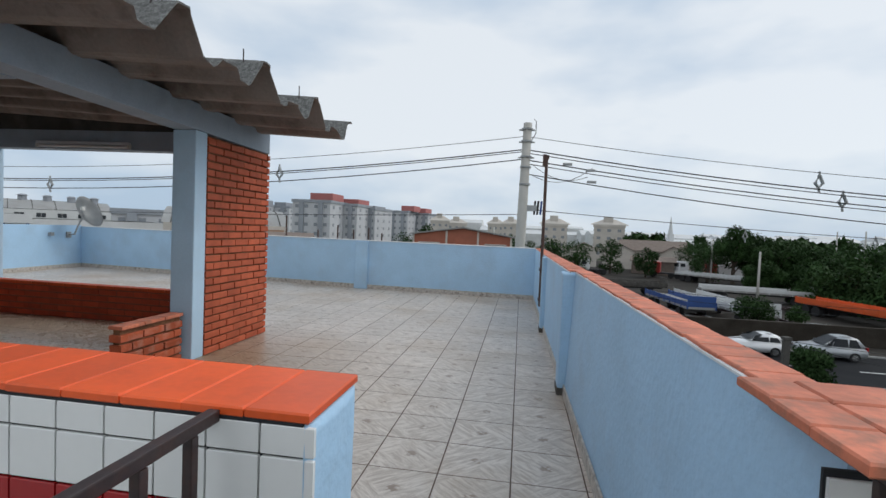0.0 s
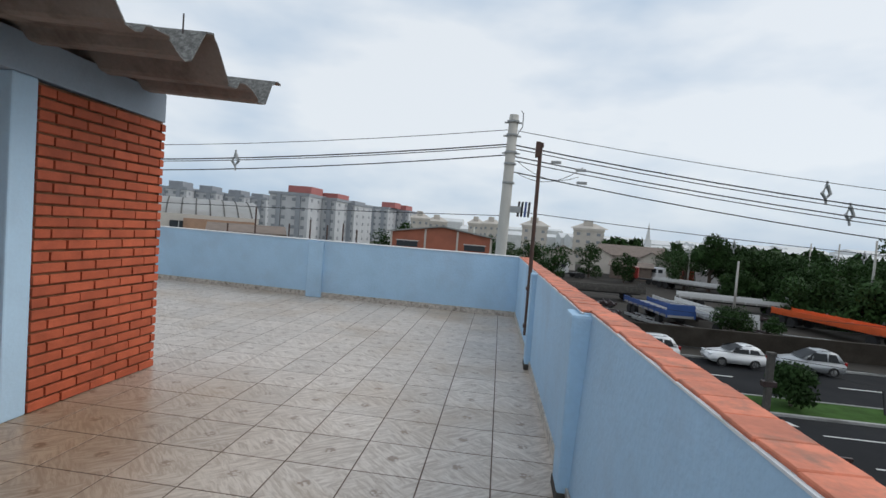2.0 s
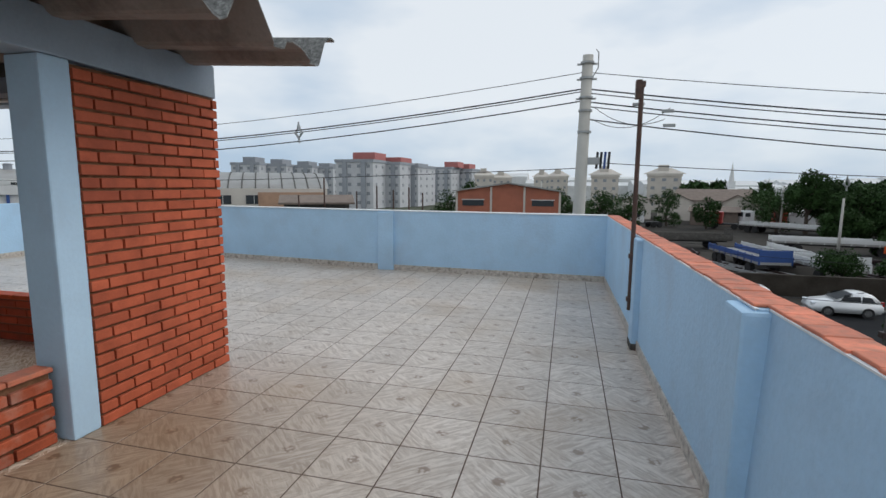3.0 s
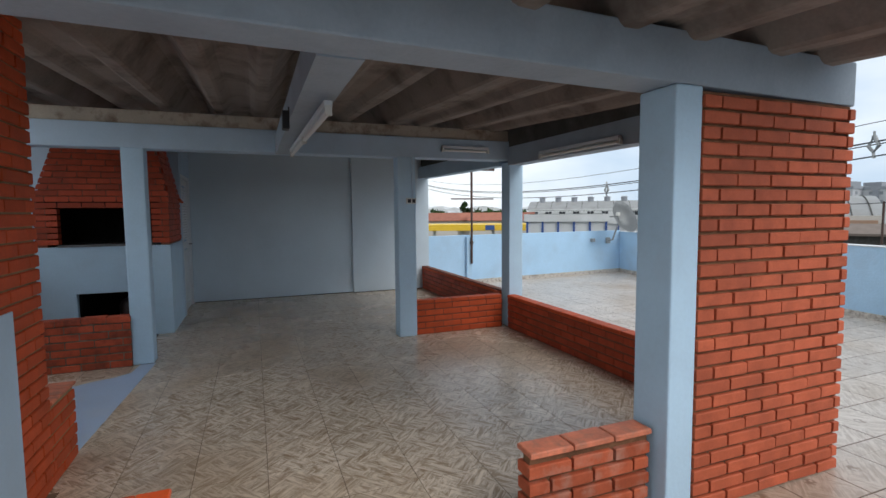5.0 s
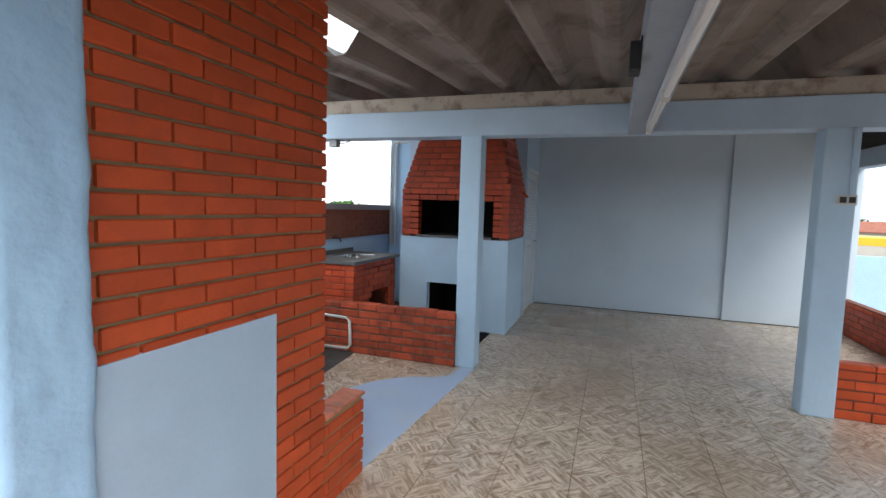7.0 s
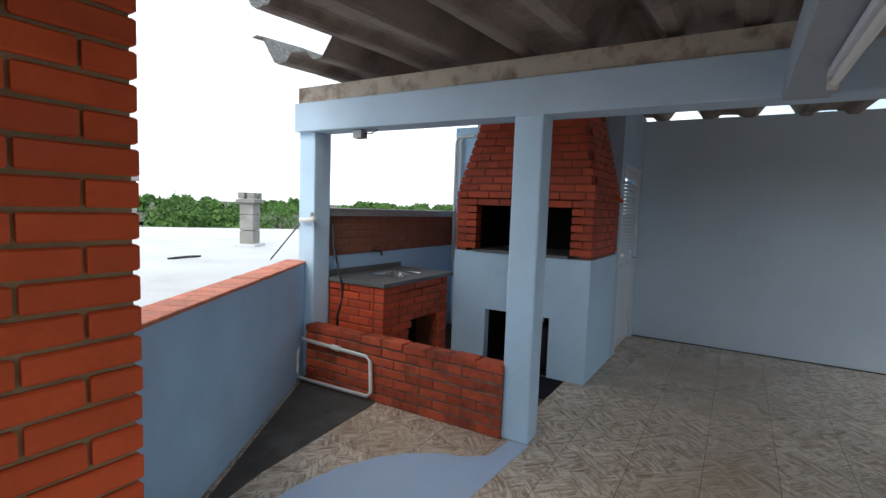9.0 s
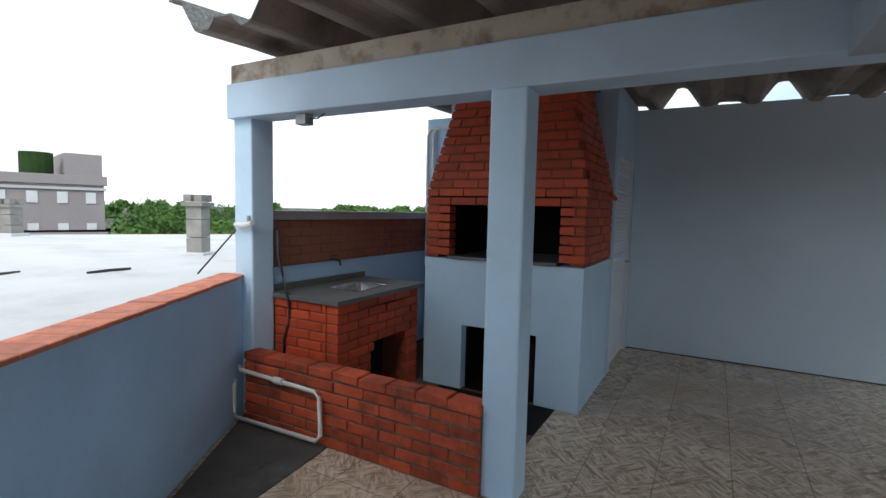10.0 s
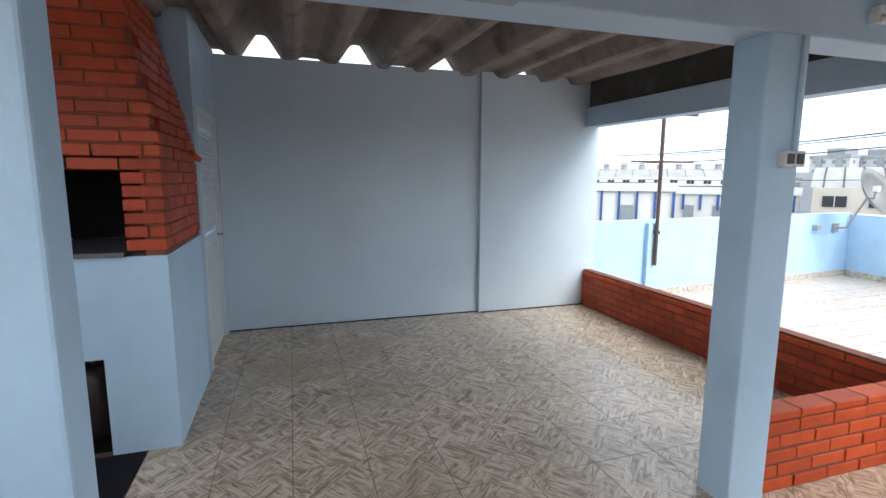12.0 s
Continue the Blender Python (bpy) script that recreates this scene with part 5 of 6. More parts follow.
bush(24.5, 47.0, 2.2, 8)


def lean_pole(x, y, h, r0, r1, label, dx=0.0, name="utility_pole"):
    p = thing(name, label, "pole", at=(x, y, G))
    part("shaft", tubed([(0, 0, 0), (dx, 0, h)], [r0, r1], 12), M_POLE, p, smooth=True)
    return p


# main pole with bands, brackets and transformer hardware
PX, PY = 0.05, 14.5
pole = lean_pole(PX - 0.12, PY, 10.5, 0.2, 0.125, "tall tapered concrete utility pole with steel bands", dx=0.18)
for z in (10.3, 9.95, 9.5, 9.2, 8.7):
    part("band", tubed([(0.13 + 0.004 * z, 0, z), (0.13 + 0.004 * z, 0, z + 0.05)], 0.165, 12), M_GREY_METAL, pole)
for z in (10.28, 9.93, 9.48):
    part("crossbolt", boxed(-0.06, -0.02, z, 0.4, 0.02, z + 0.04, 0.003), M_GREY_METAL, pole)
part("lamp_hook", tubed([(0.3, 0, 10.0), (0.42, 0, 10.2), (0.42, 0, 10.55), (0.36, 0, 10.62)], 0.012, 6), M_CABLE, pole)
arm = part("bracket_arm", boxed(0.2, -0.05, 7.95, 0.55, 0.05, 8.12, 0.006), M_GREY_METAL, pole, "grey steel bracket with insulators")
for k in range(4):
    part("insulator", tubed([(0.48 + k * 0.09, 0, 7.85), (0.5 + k * 0.09, 0.0, 8.25)], 0.03, 8), M_SIGN_BLUE if k == 2 else M_BLACK, arm)


def sag(x0, z0, x1, z1, s, y0, y1, n=22):
    return [(x0 + (x1 - x0) * k / n, y0 + (y1 - y0) * k / n, z0 + (z1 - z0) * k / n - 4 * s * (k / n) * (1 - k / n)) for k in range(n + 1)]


def cable(pts, r, label):
    c = thing("overhead_cable", label, "cable", group="overhead street cables", at=pts[0])
    part("cable", moved(tubed(pts, r * 1.3, 5), pts[0]), M_CABLE, c)


for z, s, r in ((4.12, 1.25, 0.007), (3.74, 1.3, 0.014), (3.68, 1.3, 0.01), (3.46, 1.35, 0.012)):
    cable(sag(PX, z, -40, z + 0.1, s, PY, PY + 1.0), r, "black overhead cable sagging along the street")
for z, s, r, o in ((4.12, 1.2, 0.007, 0.0), (3.74, 1.3, 0.014, 0.0), (3.66, 1.3, 0.01, 0.25), (3.46, 1.3, 0.013, 0.35), (3.34, 1.3, 0.01, 0.1), (3.05, 1.35, 0.012, 0.3)):
    cable(sag(PX, z, 38, z - 0.3, s, PY + o * 0.3, PY + 1.0 + o), r, "black overhead cable sagging along the street")
cable(sag(PX + 0.1, 2.2, 40, 1.9, 0.5, PY + 4, PY + 12), 0.01, "thin far overhead cable")
cable(sag(PX + 0.1, 2.0, -60, 2.2, 0.6, PY + 4, PY + 16), 0.01, "thin far overhead cable")
cable(sag(PX + 0.25, 3.3, 1.9, 3.0, 0.25, PY, PY + 0.1, 10), 0.006, "thin looped service cable")
cable(sag(PX + 0.25, 3.0, 2.0, 3.25, 0.3, PY, PY + 0.1, 10), 0.006, "thin looped service cable")
for (a0, a1, b) in (((12.75, 25.3, -3.4), (30, 21, -4.6), 0.5), ((12.75, 25.3, -3.3), (-2, 38, -2.4), 0.9), ((12.75, 25.3, -3.3), (52, 30, -3.6), 0.9), ((8, 42, -2.8), (60, 40, -2.9), 0.6), ((8, 42.3, -3.3), (60, 40, -3.2), 0.9)):
    cable(sag(a0[0], a0[2], a1[0], a1[2], b, a0[1], a1[1]), 0.012, "low black cable crossing the street")


def spacer(x, y, z):
    s = thing("cable_spacer", "grey diamond-shaped cable spacer on the line", "spacer", group="cable spacers", at=(x, y, z))
    pts = [(0, 0.0, 0.3), (-0.13, 0, 0.02), (0, 0, -0.16), (0.13, 0, 0.02), (0, 0, 0.3)]
    part("diamond", tubed([(a * 0.75, b, c * 0.75) for a, b, c in pts], 0.045, 6), M_GREY_METAL, s)
    part("stem", tubed([(0, 0, 0.33), (0, 0, 0.2)], 0.025, 6), M_GREY_METAL, s)
    part("foot", tubed([(0, 0, -0.14), (0.02, 0, -0.25)], 0.03, 6), M_GREY_METAL, s)


spacer(-7.7, PY + 0.2, 2.85)
spacer(-16.5, PY + 0.4, 2.3)
spacer(8.0, PY + 0.25, 2.98)
spacer(8.75, PY + 0.5, 2.5)
spacer(10.3, PY + 10, 1.55)
spacer(16.3, PY + 11, 1.5)
for clamp_x, clamp_z in ((1.95, 3.18), (2.0, 2.85), (1.3, 3.35)):
    c = thing("cable_clamp", "small grey cable clamp on the line", "clamp", group="cable clamps", at=(clamp_x, PY + 0.1, clamp_z))
    part("body", boxed(-0.13, -0.04, -0.035, 0.13, 0.04, 0.035, 0.008), M_GREY_METAL, c)
for az, d, top in ((24.8, 64, 0.3), (35.1, 71, 3.7), (32.5, 92, 3.6), (30.4, 104, 3.7), (20.3, 95, 1.5), (-3.2, 62, 1.9)):
    x, y = far(az, d)
    lean_pole(x, y, top - G, 0.16, 0.1, "slim grey concrete street pole")
for az, top in ((-31.0, 0.6), (-28.2, 1.9), (-24.6, 0.9), (-22.3, 1.3), (-20.4, 1.0), (-18.6, 1.2), (-17.0, 0.8)):
    x, y = far(az, 38)
    p = thing("thin_post", "thin dark post beyond the parapet", "post", group="thin posts", at=(x, y, G))
    part("post", tubed([(0, 0, 0), (0, 0, top - G)], 0.06, 8), M_RUST, p)
near_post = thing("concrete_post", "short dark weathered concrete post by the verge", "post", at=(12.75, 25.3, G))
part("shaft", boxed(-0.14, -0.12, 0, 0.14, 0.12, 2.75, 0.03), M_CEMENT, near_post)
part("bracket", boxed(-0.3, -0.16, 1.3, 0.3, 0.16, 1.55, 0.02), M_IRON, near_post)
part("cap", boxed(-0.18, -0.16, 2.74, 0.18, 0.16, 2.9, 0.03), M_CEMENT, near_post)
meter = thing("meter_post", "low dark post with a short arm by the lane", "post", at=(11.75, 18.4, G))
part("shaft", tubed([(0, 0, 0), (0, 0, 1.0)], 0.06, 8), M_IRON, meter)
part("arm", boxed(-0.35, -0.05, 0.9, 0.08, 0.05, 1.02, 0.01), M_IRON, meter)


# cars
def car(x, y, turn, paint, label, high=1.5, length=4.1):
    c = thing("car", label, "car", group="cars in the street", at=(x, y, G))
    c.rotation_euler = (0, 0, radians(turn))
    w, hl = 0.85, length / 2
    bm = bmesh.new()
    side = [(-hl, 0.35), (-hl, 0.8), (-hl + 0.12, 0.9), (hl - 1.2, 0.92), (hl - 0.3, 0.78), (hl, 0.6), (hl, 0.32), (hl - 0.4, 0.24), (-hl + 0.4, 0.24)]
    lo = [bm.verts.new((px, -w, pz)) for px, pz in side]
    hi = [bm.verts.new((px, w, pz)) for px, pz in side]
    bm.faces.new(lo)
    bm.faces.new(hi[::-1])
    for k in range(len(side)):
        m = (k + 1) % len(side)
        bm.faces.new((lo[k], lo[m], hi[m], hi[k]))
    bmesh.ops.bevel(bm, geom=bm.edges[:], offset=0.07, segments=2, affect="EDGES")
    body = part("body", bm, paint, c, smooth=True)
    cab = [(-hl + 0.1, 0.93), (-hl + 0.5, high - 0.05), (-hl + 0.9, high), (hl - 2.1, high - 0.02), (hl - 1.15, 0.95)]
    bm = bmesh.new()
    lo = [bm.verts.new((px, -w + 0.05 + (0.14 if pz > 1.2 else 0), pz)) for px, pz in cab]
    hi = [bm.verts.new((px, w - 0.05 - (0.14 if pz > 1.2 else 0), pz)) for px, pz in cab]
    bm.faces.new(lo)
    bm.faces.new(hi[::-1])
    for k in range(len(cab)):
        m = (k + 1) % len(cab)
        bm.faces.new((lo[k], lo[m], hi[m], hi[k]))
    bmesh.ops.bevel(bm, geom=bm.edges[:], offset=0.04, segments=2, affect="EDGES")
    part("cabin", bm, paint, c, smooth=True)
    for s in (-1, 1):
        for a, b in (((-hl + 0.42, -hl + 0.62), (-hl + 1.05, -hl + 1.02)), ((-hl + 1.12, -hl + 1.1), (-hl + 1.95, -hl + 1.78)), ((-hl + 2.02, -hl + 1.86), (hl - 1.35, hl - 2.08))):
            bm = bmesh.new()
            y0, y1 = s * (w - 0.032), s * (w - 0.165)
            vs = [bm.verts.new(p) for p in ((a[0], y0, 0.94), (b[0], y0, 0.94), (b[1], y1, high - 0.11), (a[1], y1, high - 0.11))]
            f = bm.faces.new(vs)
            bmesh.ops.solidify(bm, geom=[f], thickness=0.03)
            part("side_window", bm, M_GLASS, c)
        for px in (-hl + 0.72, hl - 0.78):
            wh = part("wheel", tubed([(px, s * (w - 0.17), 0.31), (px, s * (w + 0.015), 0.31)], 0.31, 18), M_RUBBER, c)
            part("rim", tubed([(px, s * (w + 0.012), 0.31), (px, s * (w + 0.025), 0.31)], 0.19, 14), M_STEEL, wh)
        part("headlight", boxed(hl - 0.22, s * 0.6 - 0.17, 0.66, hl - 0.02, s * 0.6 + 0.17, 0.78, 0.02), M_ALU, c)
        part("tail_light", boxed(-hl - 0.015, s * 0.68 - 0.12, 0.75, -hl + 0.1, s * 0.68 + 0.12, 1.0, 0.02), M_LAMP_RED, c)
        part("mirror", boxed(hl - 1.5, s * (w + 0.07) - 0.07, 0.98, hl - 1.38, s * (w + 0.07) + 0.07, 1.12, 0.02), M_BLACK, c)
    bm = bmesh.new()
    f = bm.faces.new([bm.verts.new(p) for p in ((hl - 1.2, -w + 0.12, 0.99), (hl - 1.2, w - 0.12, 0.99), (hl - 2.05, w - 0.24, high - 0.06), (hl - 2.05, -w + 0.24, high - 0.06))])
    bmesh.ops.solidify(bm, geom=[f], thickness=0.03)
    bmesh.ops.translate(bm, verts=bm.verts, vec=(0.03, 0, 0.02))
    part("windscreen", bm, M_GLASS, c)
    for s in (-0.55, 0.55):
        part("roof_rail", tubed([(-hl + 0.9, s, high + 0.03), (hl - 2.2, s, high + 0.02)], 0.018, 6), M_BLACK, c)


car(15.6, 35.0, 177, M_CAR_WHITE, "white hatchback car parked at the kerb", 1.4, 3.45)
car(20.15, 35.1, 176, M_CAR_SILVER, "silver compact car with roof rails at the kerb", 1.52, 3.65)
car(10.1, 35.1, 177, M_CAR_WHITE, "white hatchback car further along the kerb", 1.48, 4.0)
sign = thing("pavement_sign", "dark leaning board sign on the verge", "sign", at=(19.4, 26.9, G + 0.1))
bm = boxed(-0.5, -0.04, 0, 0.5, 0.04, 1.15, 0.02)
bmesh.ops.rotate(bm, verts=bm.verts, cent=(0, 0, 0), matrix=Matrix.Rotation(radians(-14), 3, "X"))
board_face = part("board", bm, M_BLACK, sign)
for k in range(3):
    bm = boxed(-0.35 + 0.06 * k, -0.06, 0.35 + 0.26 * k, 0.3, -0.05, 0.47 + 0.26 * k)
    bmesh.ops.rotate(bm, verts=bm.verts, cent=(0, 0, 0), matrix=Matrix.Rotation(radians(-14), 3, "X"))
    part("lettering_bar", bm, M_SHUTTER, board_face)


# trailers and trucks in the yard
def trailer(x, y, turn, length, deck, rails, label):
    t = thing("flatbed_trailer", label, "trailer", group="parked trailers", at=(x, y, G))
    t.rotation_euler = (0, 0, radians(turn))
    part("deck", boxed(-length / 2, -1.25, 1.1, length / 2, 1.25, 1.32, 0.02), deck, t)
    for s in (-1.25, 1.25):
        part("side_rail", boxed(-length / 2, s - 0.04, 1.32, length / 2, s + 0.04, 1.75, 0.01), rails, t)
        n = int(length / 1.2)
        for k in range(n + 1):
            px = -length / 2 + k * length / n
            part("stake", boxed(px - 0.04, s - 0.06, 1.1, px + 0.04, s + 0.06, 1.8, 0.006), rails, t)
    part("headboard", boxed(length / 2 - 0.08, -1.25, 1.32, length / 2, 1.25, 2.3, 0.01), rails, t)
    part("chassis", boxed(-length / 2 + 0.3, -0.45, 0.85, length / 2 - 0.3, 0.45, 1.1, 0.01), M_BLACK, t)
    for px in (-length / 2 + 1.2, -length / 2 + 2.4, length / 2 - 2.0):
        for s in (-1.0, 1.0):
            part("wheel", tubed([(px, s - 0.2, 0.5), (px, s + 0.2, 0.5)], 0.5, 14), M_RUBBER, t)


trailer(15.7, 51.5, -83, 10, M_METAL_ROOF, M_SIGN_BLUE, "blue flatbed trailer parked in the yard")
trailer(19.6, 51.5, -84, 15, M_METAL_ROOF, M_WHITE_WALL, "white flatbed trailer parked in the yard")
trailer(28.8, 65.2, -10, 12, M_METAL_ROOF, M_WHITE_WALL, "long pale flatbed trailer parked in the yard")
trailer(32.5, 52.0, -74, 12.5, M_ORANGE, M_ORANGE, "orange steel trailer parked in the yard")
trailer(33.4, 87.4, -48, 15, M_METAL_ROOF, M_WHITE_WALL, "long white trailer parked in the yard")
trailer(12.5, 66, 4, 12, M_CEMENT, M_CEMENT, "dark flatbed trailer parked in the yard")
trailer(38.5, 56.5, -60, 8, M_WHITE_WALL, M_WHITE_WALL, "white trailer parked beside the orange one")
rj = random.Random(77)
for k in range(26):
    px, py = rj.choice(((rj.uniform(10, 15), rj.uniform(43, 62)), (rj.uniform(21, 31), rj.uniform(44, 63)), (rj.uniform(12, 24), rj.uniform(41, 47))))
    j = thing("scrap_frame", "dark steel chassis frame lying in the yard", "scrap", group="scrap frames in the yard", at=(px, py, G - 0.02))
    j.rotation_euler = (0, 0, radians(rj.uniform(-95, -60) if k % 3 else rj.uniform(-15, 15)))
    ln, wd = rj.uniform(2.5, 6), rj.uniform(0.8, 1.2)
    for s in (-wd / 2, wd / 2):
        part("beam", boxed(-ln / 2, s - 0.07, 0.25, ln / 2, s + 0.07, 0.5, 0.01), M_IRON if k % 4 else M_GREY_METAL, j)
    for q in range(4):
        u = -ln / 2 + 0.2 + q * (ln - 0.4) / 3
        part("cross_bar", boxed(u - 0.06, -wd / 2, 0.27, u + 0.06, wd / 2, 0.46, 0.01), M_IRON, j)
        part("block", boxed(u - 0.15, -0.2, 0.0, u + 0.15, 0.2, 0.27, 0.01), M_BLACK, j)


def truck(x, y, turn, paint, label):
    t = thing("truck", label, "truck", group="parked trucks", at=(x, y, G))
    t.rotation_euler = (0, 0, radians(turn))
    part("cab", boxed(-1.0, -1.2, 0.9, 1.0, 1.2, 3.0, 0.18), paint, t)
    part("windscreen", boxed(0.97, -1.0, 1.9, 1.03, 1.0, 2.7, 0.02), M_GLASS, t)
    for s in (-1.21, 1.21):
        part("side_window", boxed(-0.2, s - 0.02, 1.9, 0.7, s + 0.02, 2.6, 0.01), M_GLASS, t)
    part("chassis", boxed(-4.5, -0.5, 0.7, 0.9, 0.5, 1.0, 0.02), M_BLACK, t)
    for px in (0.2, -2.9, -4.0):
        for s in (-1.0, 1.0):
            part("wheel", tubed([(px, s - 0.18, 0.5), (px, s + 0.18, 0.5)], 0.5, 14), M_RUBBER, t)


truck(11.8, 96, 200, M_CAR_WHITE, "white truck tractor parked in the yard")
truck(25.5, 98, 160, M_CAR_RED, "red truck tractor parked in the yard")
truck(32, 104, 190, M_CAR_WHITE, "white truck tractor parked in the yard")
truck(36, 100, 170, M_CAR_RED, "red truck tractor by the white truck")


# buildings
def block(az, d, width, deep, top, floors, cols, wall, label, tank=None, cx=0.0, cy=2.0, turn=0.0, shutter=None, side_cols=3):
    """A rendered apartment block that faces the terrace: storeys, windows, bays, parapet and tank house."""
    x, y = far(az, d, cx, cy)
    b = thing("apartment_building", label, "building", at=(x, y, G))
    b.rotation_euler = (0, 0, radians(-az + turn))
    h = top - G
    part("wall", boxed(-width / 2, 0, 0, width / 2, deep, h), wall, b)
    part("parapet", boxed(-width / 2 - 0.25, -0.25, h - 0.9, width / 2 + 0.25, deep + 0.25, h, 0.03), M_GREY_DARK if wall is M_GREY_WALL else wall, b)
    fh = (h - 1.2) / floors
    me = piece_mesh(("fw", round(width / cols, 1), round(fh, 1), shutter is not None), min(1.3, width / cols * 0.36), 0.16, fh * 0.36, 0.01, shutter or M_FAR_GLASS)
    for f in range(floors):
        for c in range(cols):
            o = new("window", me)
            o.parent = b
            o.location = (-width / 2 + (c + 0.5) * width / cols, -0.02, 0.4 + (f + 0.55) * fh)
    for s in (-1, 1):
        me2 = piece_mesh(("fws", round(fh, 1), shutter is not None), 0.16, 1.1, fh * 0.36, 0.01, shutter or M_FAR_GLASS)
        for f in range(floors):
            for c in range(side_cols):
                o = new("window", me2)
                o.parent = b
                o.location = (s * (width / 2 + 0.02), (c + 0.5) * deep / side_cols, 0.4 + (f + 0.55) * fh)
    if cols >= 4 and wall is M_GREY_WALL:
        for c in range(1, cols, 2):
            px = -width / 2 + c * width / cols
            part("bay", boxed(px - 0.7, -0.5, 0, px + 0.7, 0.1, h - 0.9), M_GREY_DARK, b)
    if tank:
        for k, (u0, u1, z) in enumerate(tank[1]):
            part("tank_house", boxed(-width / 2 + u0 * width, deep * 0.2, h - 0.1, -width / 2 + u1 * width, deep * 0.8, h + z, 0.03), tank[0], b)
    return b


block(-24.6, 150, 12, 16, 8.7, 5, 4, M_GREY_WALL, "grey five-storey apartment block with red tank house", (M_PINK, ((0.35, 0.95, 2.2),)), turn=-24)
block(-20.9, 158, 9, 16, 8.4, 5, 4, M_GREY_WALL, "grey five-storey apartment block with red tank house", (M_PINK, ((0.0, 0.9, 1.6),)), turn=-24)
block(-18.4, 166, 7, 16, 7.8, 5, 4, M_GREY_WALL, "grey five-storey apartment block end wing", (M_GREY_DARK, ((0.2, 0.4, 0.7), (0.6, 0.8, 0.7))), turn=-24)
block(-14.6, 205, 9, 14, 8.6, 5, 4, M_GREY_WALL, "grey apartment block in the distance with red tank house", (M_PINK, ((0.55, 1.2, 2.2),)), turn=-20)
block(-12.0, 214, 8, 14, 8.2, 5, 4, M_GREY_WALL, "grey apartment block in the distance", (M_PINK, ((0.0, 0.7, 2.2),)), turn=-20)
for k, az in enumerate((-36.2, -33.4, -30.6, -28.3)):
    block(az, 185 + 3 * k, 10, 14, 8.6 - 0.25 * k, 5, 4, M_GREY_WALL, "grey apartment block behind the arched hall", (M_GREY_DARK, ((0.3, 0.75, 2.0 - 0.2 * k),)), turn=-24)
for az, d, w, top in ((-9.6, 185, 7, 4.9), (-7.6, 200, 8, 4.4), (-3.0, 190, 6, 4.6), (-1.2, 190, 7, 4.9), (3.8, 160, 8, 4.8), (9.8, 165, 9.5, 5.2)):
    b = block(az, d, w, 8, top, 4, 3, M_CREAM, "cream apartment house with a stepped roof", (M_CREAM, ((0.3, 0.62, 2.6),)))
    bm = bmesh.new()
    rings = [[bm.verts.new((sx * w * f, 4 + sy * 4.5 * f * 1.2, z)) for sx, sy in ((-1, -1), (1, -1), (1, 1), (-1, 1))] for f, z in ((0.62, top - G), (0.2, top - G + 1.7))]
    bm.faces.new(rings[1])
    bm.faces.new(rings[0][::-1])
    for k in range(4):
        bm.faces.new((rings[0][k], rings[0][(k + 1) % 4], rings[1][(k + 1) % 4], rings[1][k]))
    part("roof", bm, M_CREAM, b)


def gabled(az, d, width, deep, eave, ridge, wall, roof, label, cx=0.0, cy=2.0, turn=0.0, over=0.4, along=False, name="house"):
    """A house with a pitched roof; the gable faces the terrace, or the eaves do (along)."""
    x, y = far(az, d, cx, cy)
    b = thing(name, label, "building", at=(x, y, G))
    b.rotation_euler = (0, 0, radians(-az + turn))
    e, r = eave - G, ridge - G
    bm = bmesh.new()
    if along:
        prof = [(0, 0), (deep, 0), (deep, e), (deep / 2, r), (0, e)]
        lo = [bm.verts.new((-width / 2, u, z)) for u, z in prof]
        hi = [bm.verts.new((width / 2, u, z)) for u, z in prof]
    else:
        prof = [(-width / 2, 0), (width / 2, 0), (width / 2, e), (0, r), (-width / 2, e)]
        lo = [bm.verts.new((u, 0, z)) for u, z in prof]
        hi = [bm.verts.new((u, deep, z)) for u, z in prof]
    bm.faces.new(lo)
    bm.faces.new(hi[::-1])
    for k in range(5):
        m = (k + 1) % 5
        bm.faces.new((lo[k], lo[m], hi[m], hi[k]))
    part("wall", bm, wall, b)
    for s in (-1, 1):
        bm = bmesh.new()
        half = (deep if along else width) / 2
        slope = (r - e) / half
        a, c = (half + over), 0.0
        pts = [(s * a, e - slope * over + 0.05), (0, r + 0.05), (0, r + 0.2), (s * a, e - slope * over + 0.2)]
        if along:
            l2 = [bm.verts.new((-width / 2 - over, deep / 2 + u, z)) for u, z in pts]
            h2 = [bm.verts.new((width / 2 + over, deep / 2 + u, z)) for u, z in pts]
        else:
            l2 = [bm.verts.new((u, -over, z)) for u, z in pts]
            h2 = [bm.verts.new((u, deep + over, z)) for u, z in pts]
        bm.faces.new(l2)
        bm.faces.new(h2[::-1])
        for k in range(4):
            m = (k + 1) % 4
            bm.faces.new((l2[k], l2[m], h2[m], h2[k]))
        part("roof_slope", bm, roof, b)
    return b


w = gabled(-7.0, 60, 12.6, 20, 0.6, 1.55, M_FAR_BRICK, M_METAL_ROOF, "brick warehouse with a shallow gable and long windows", name="warehouse")
for px in (-4.2, 4.2):
    wd = part("window", boxed(px - 1.3, -0.06, 4.9, px + 1.3, 0.1, 5.6), M_GLASS, w)
    part("frame", boxed(px - 1.4, -0.1, 5.6, px + 1.4, 0.02, 5.7), M_LINE, wd)
for px in (-2.0, 2.0, -6.2, 6.2):
    part("pilaster", boxed(px - 0.12, -0.08, 0, px + 0.12, 0.02, 6.6 if abs(px) > 5 else 7.2), M_CREAM, w)
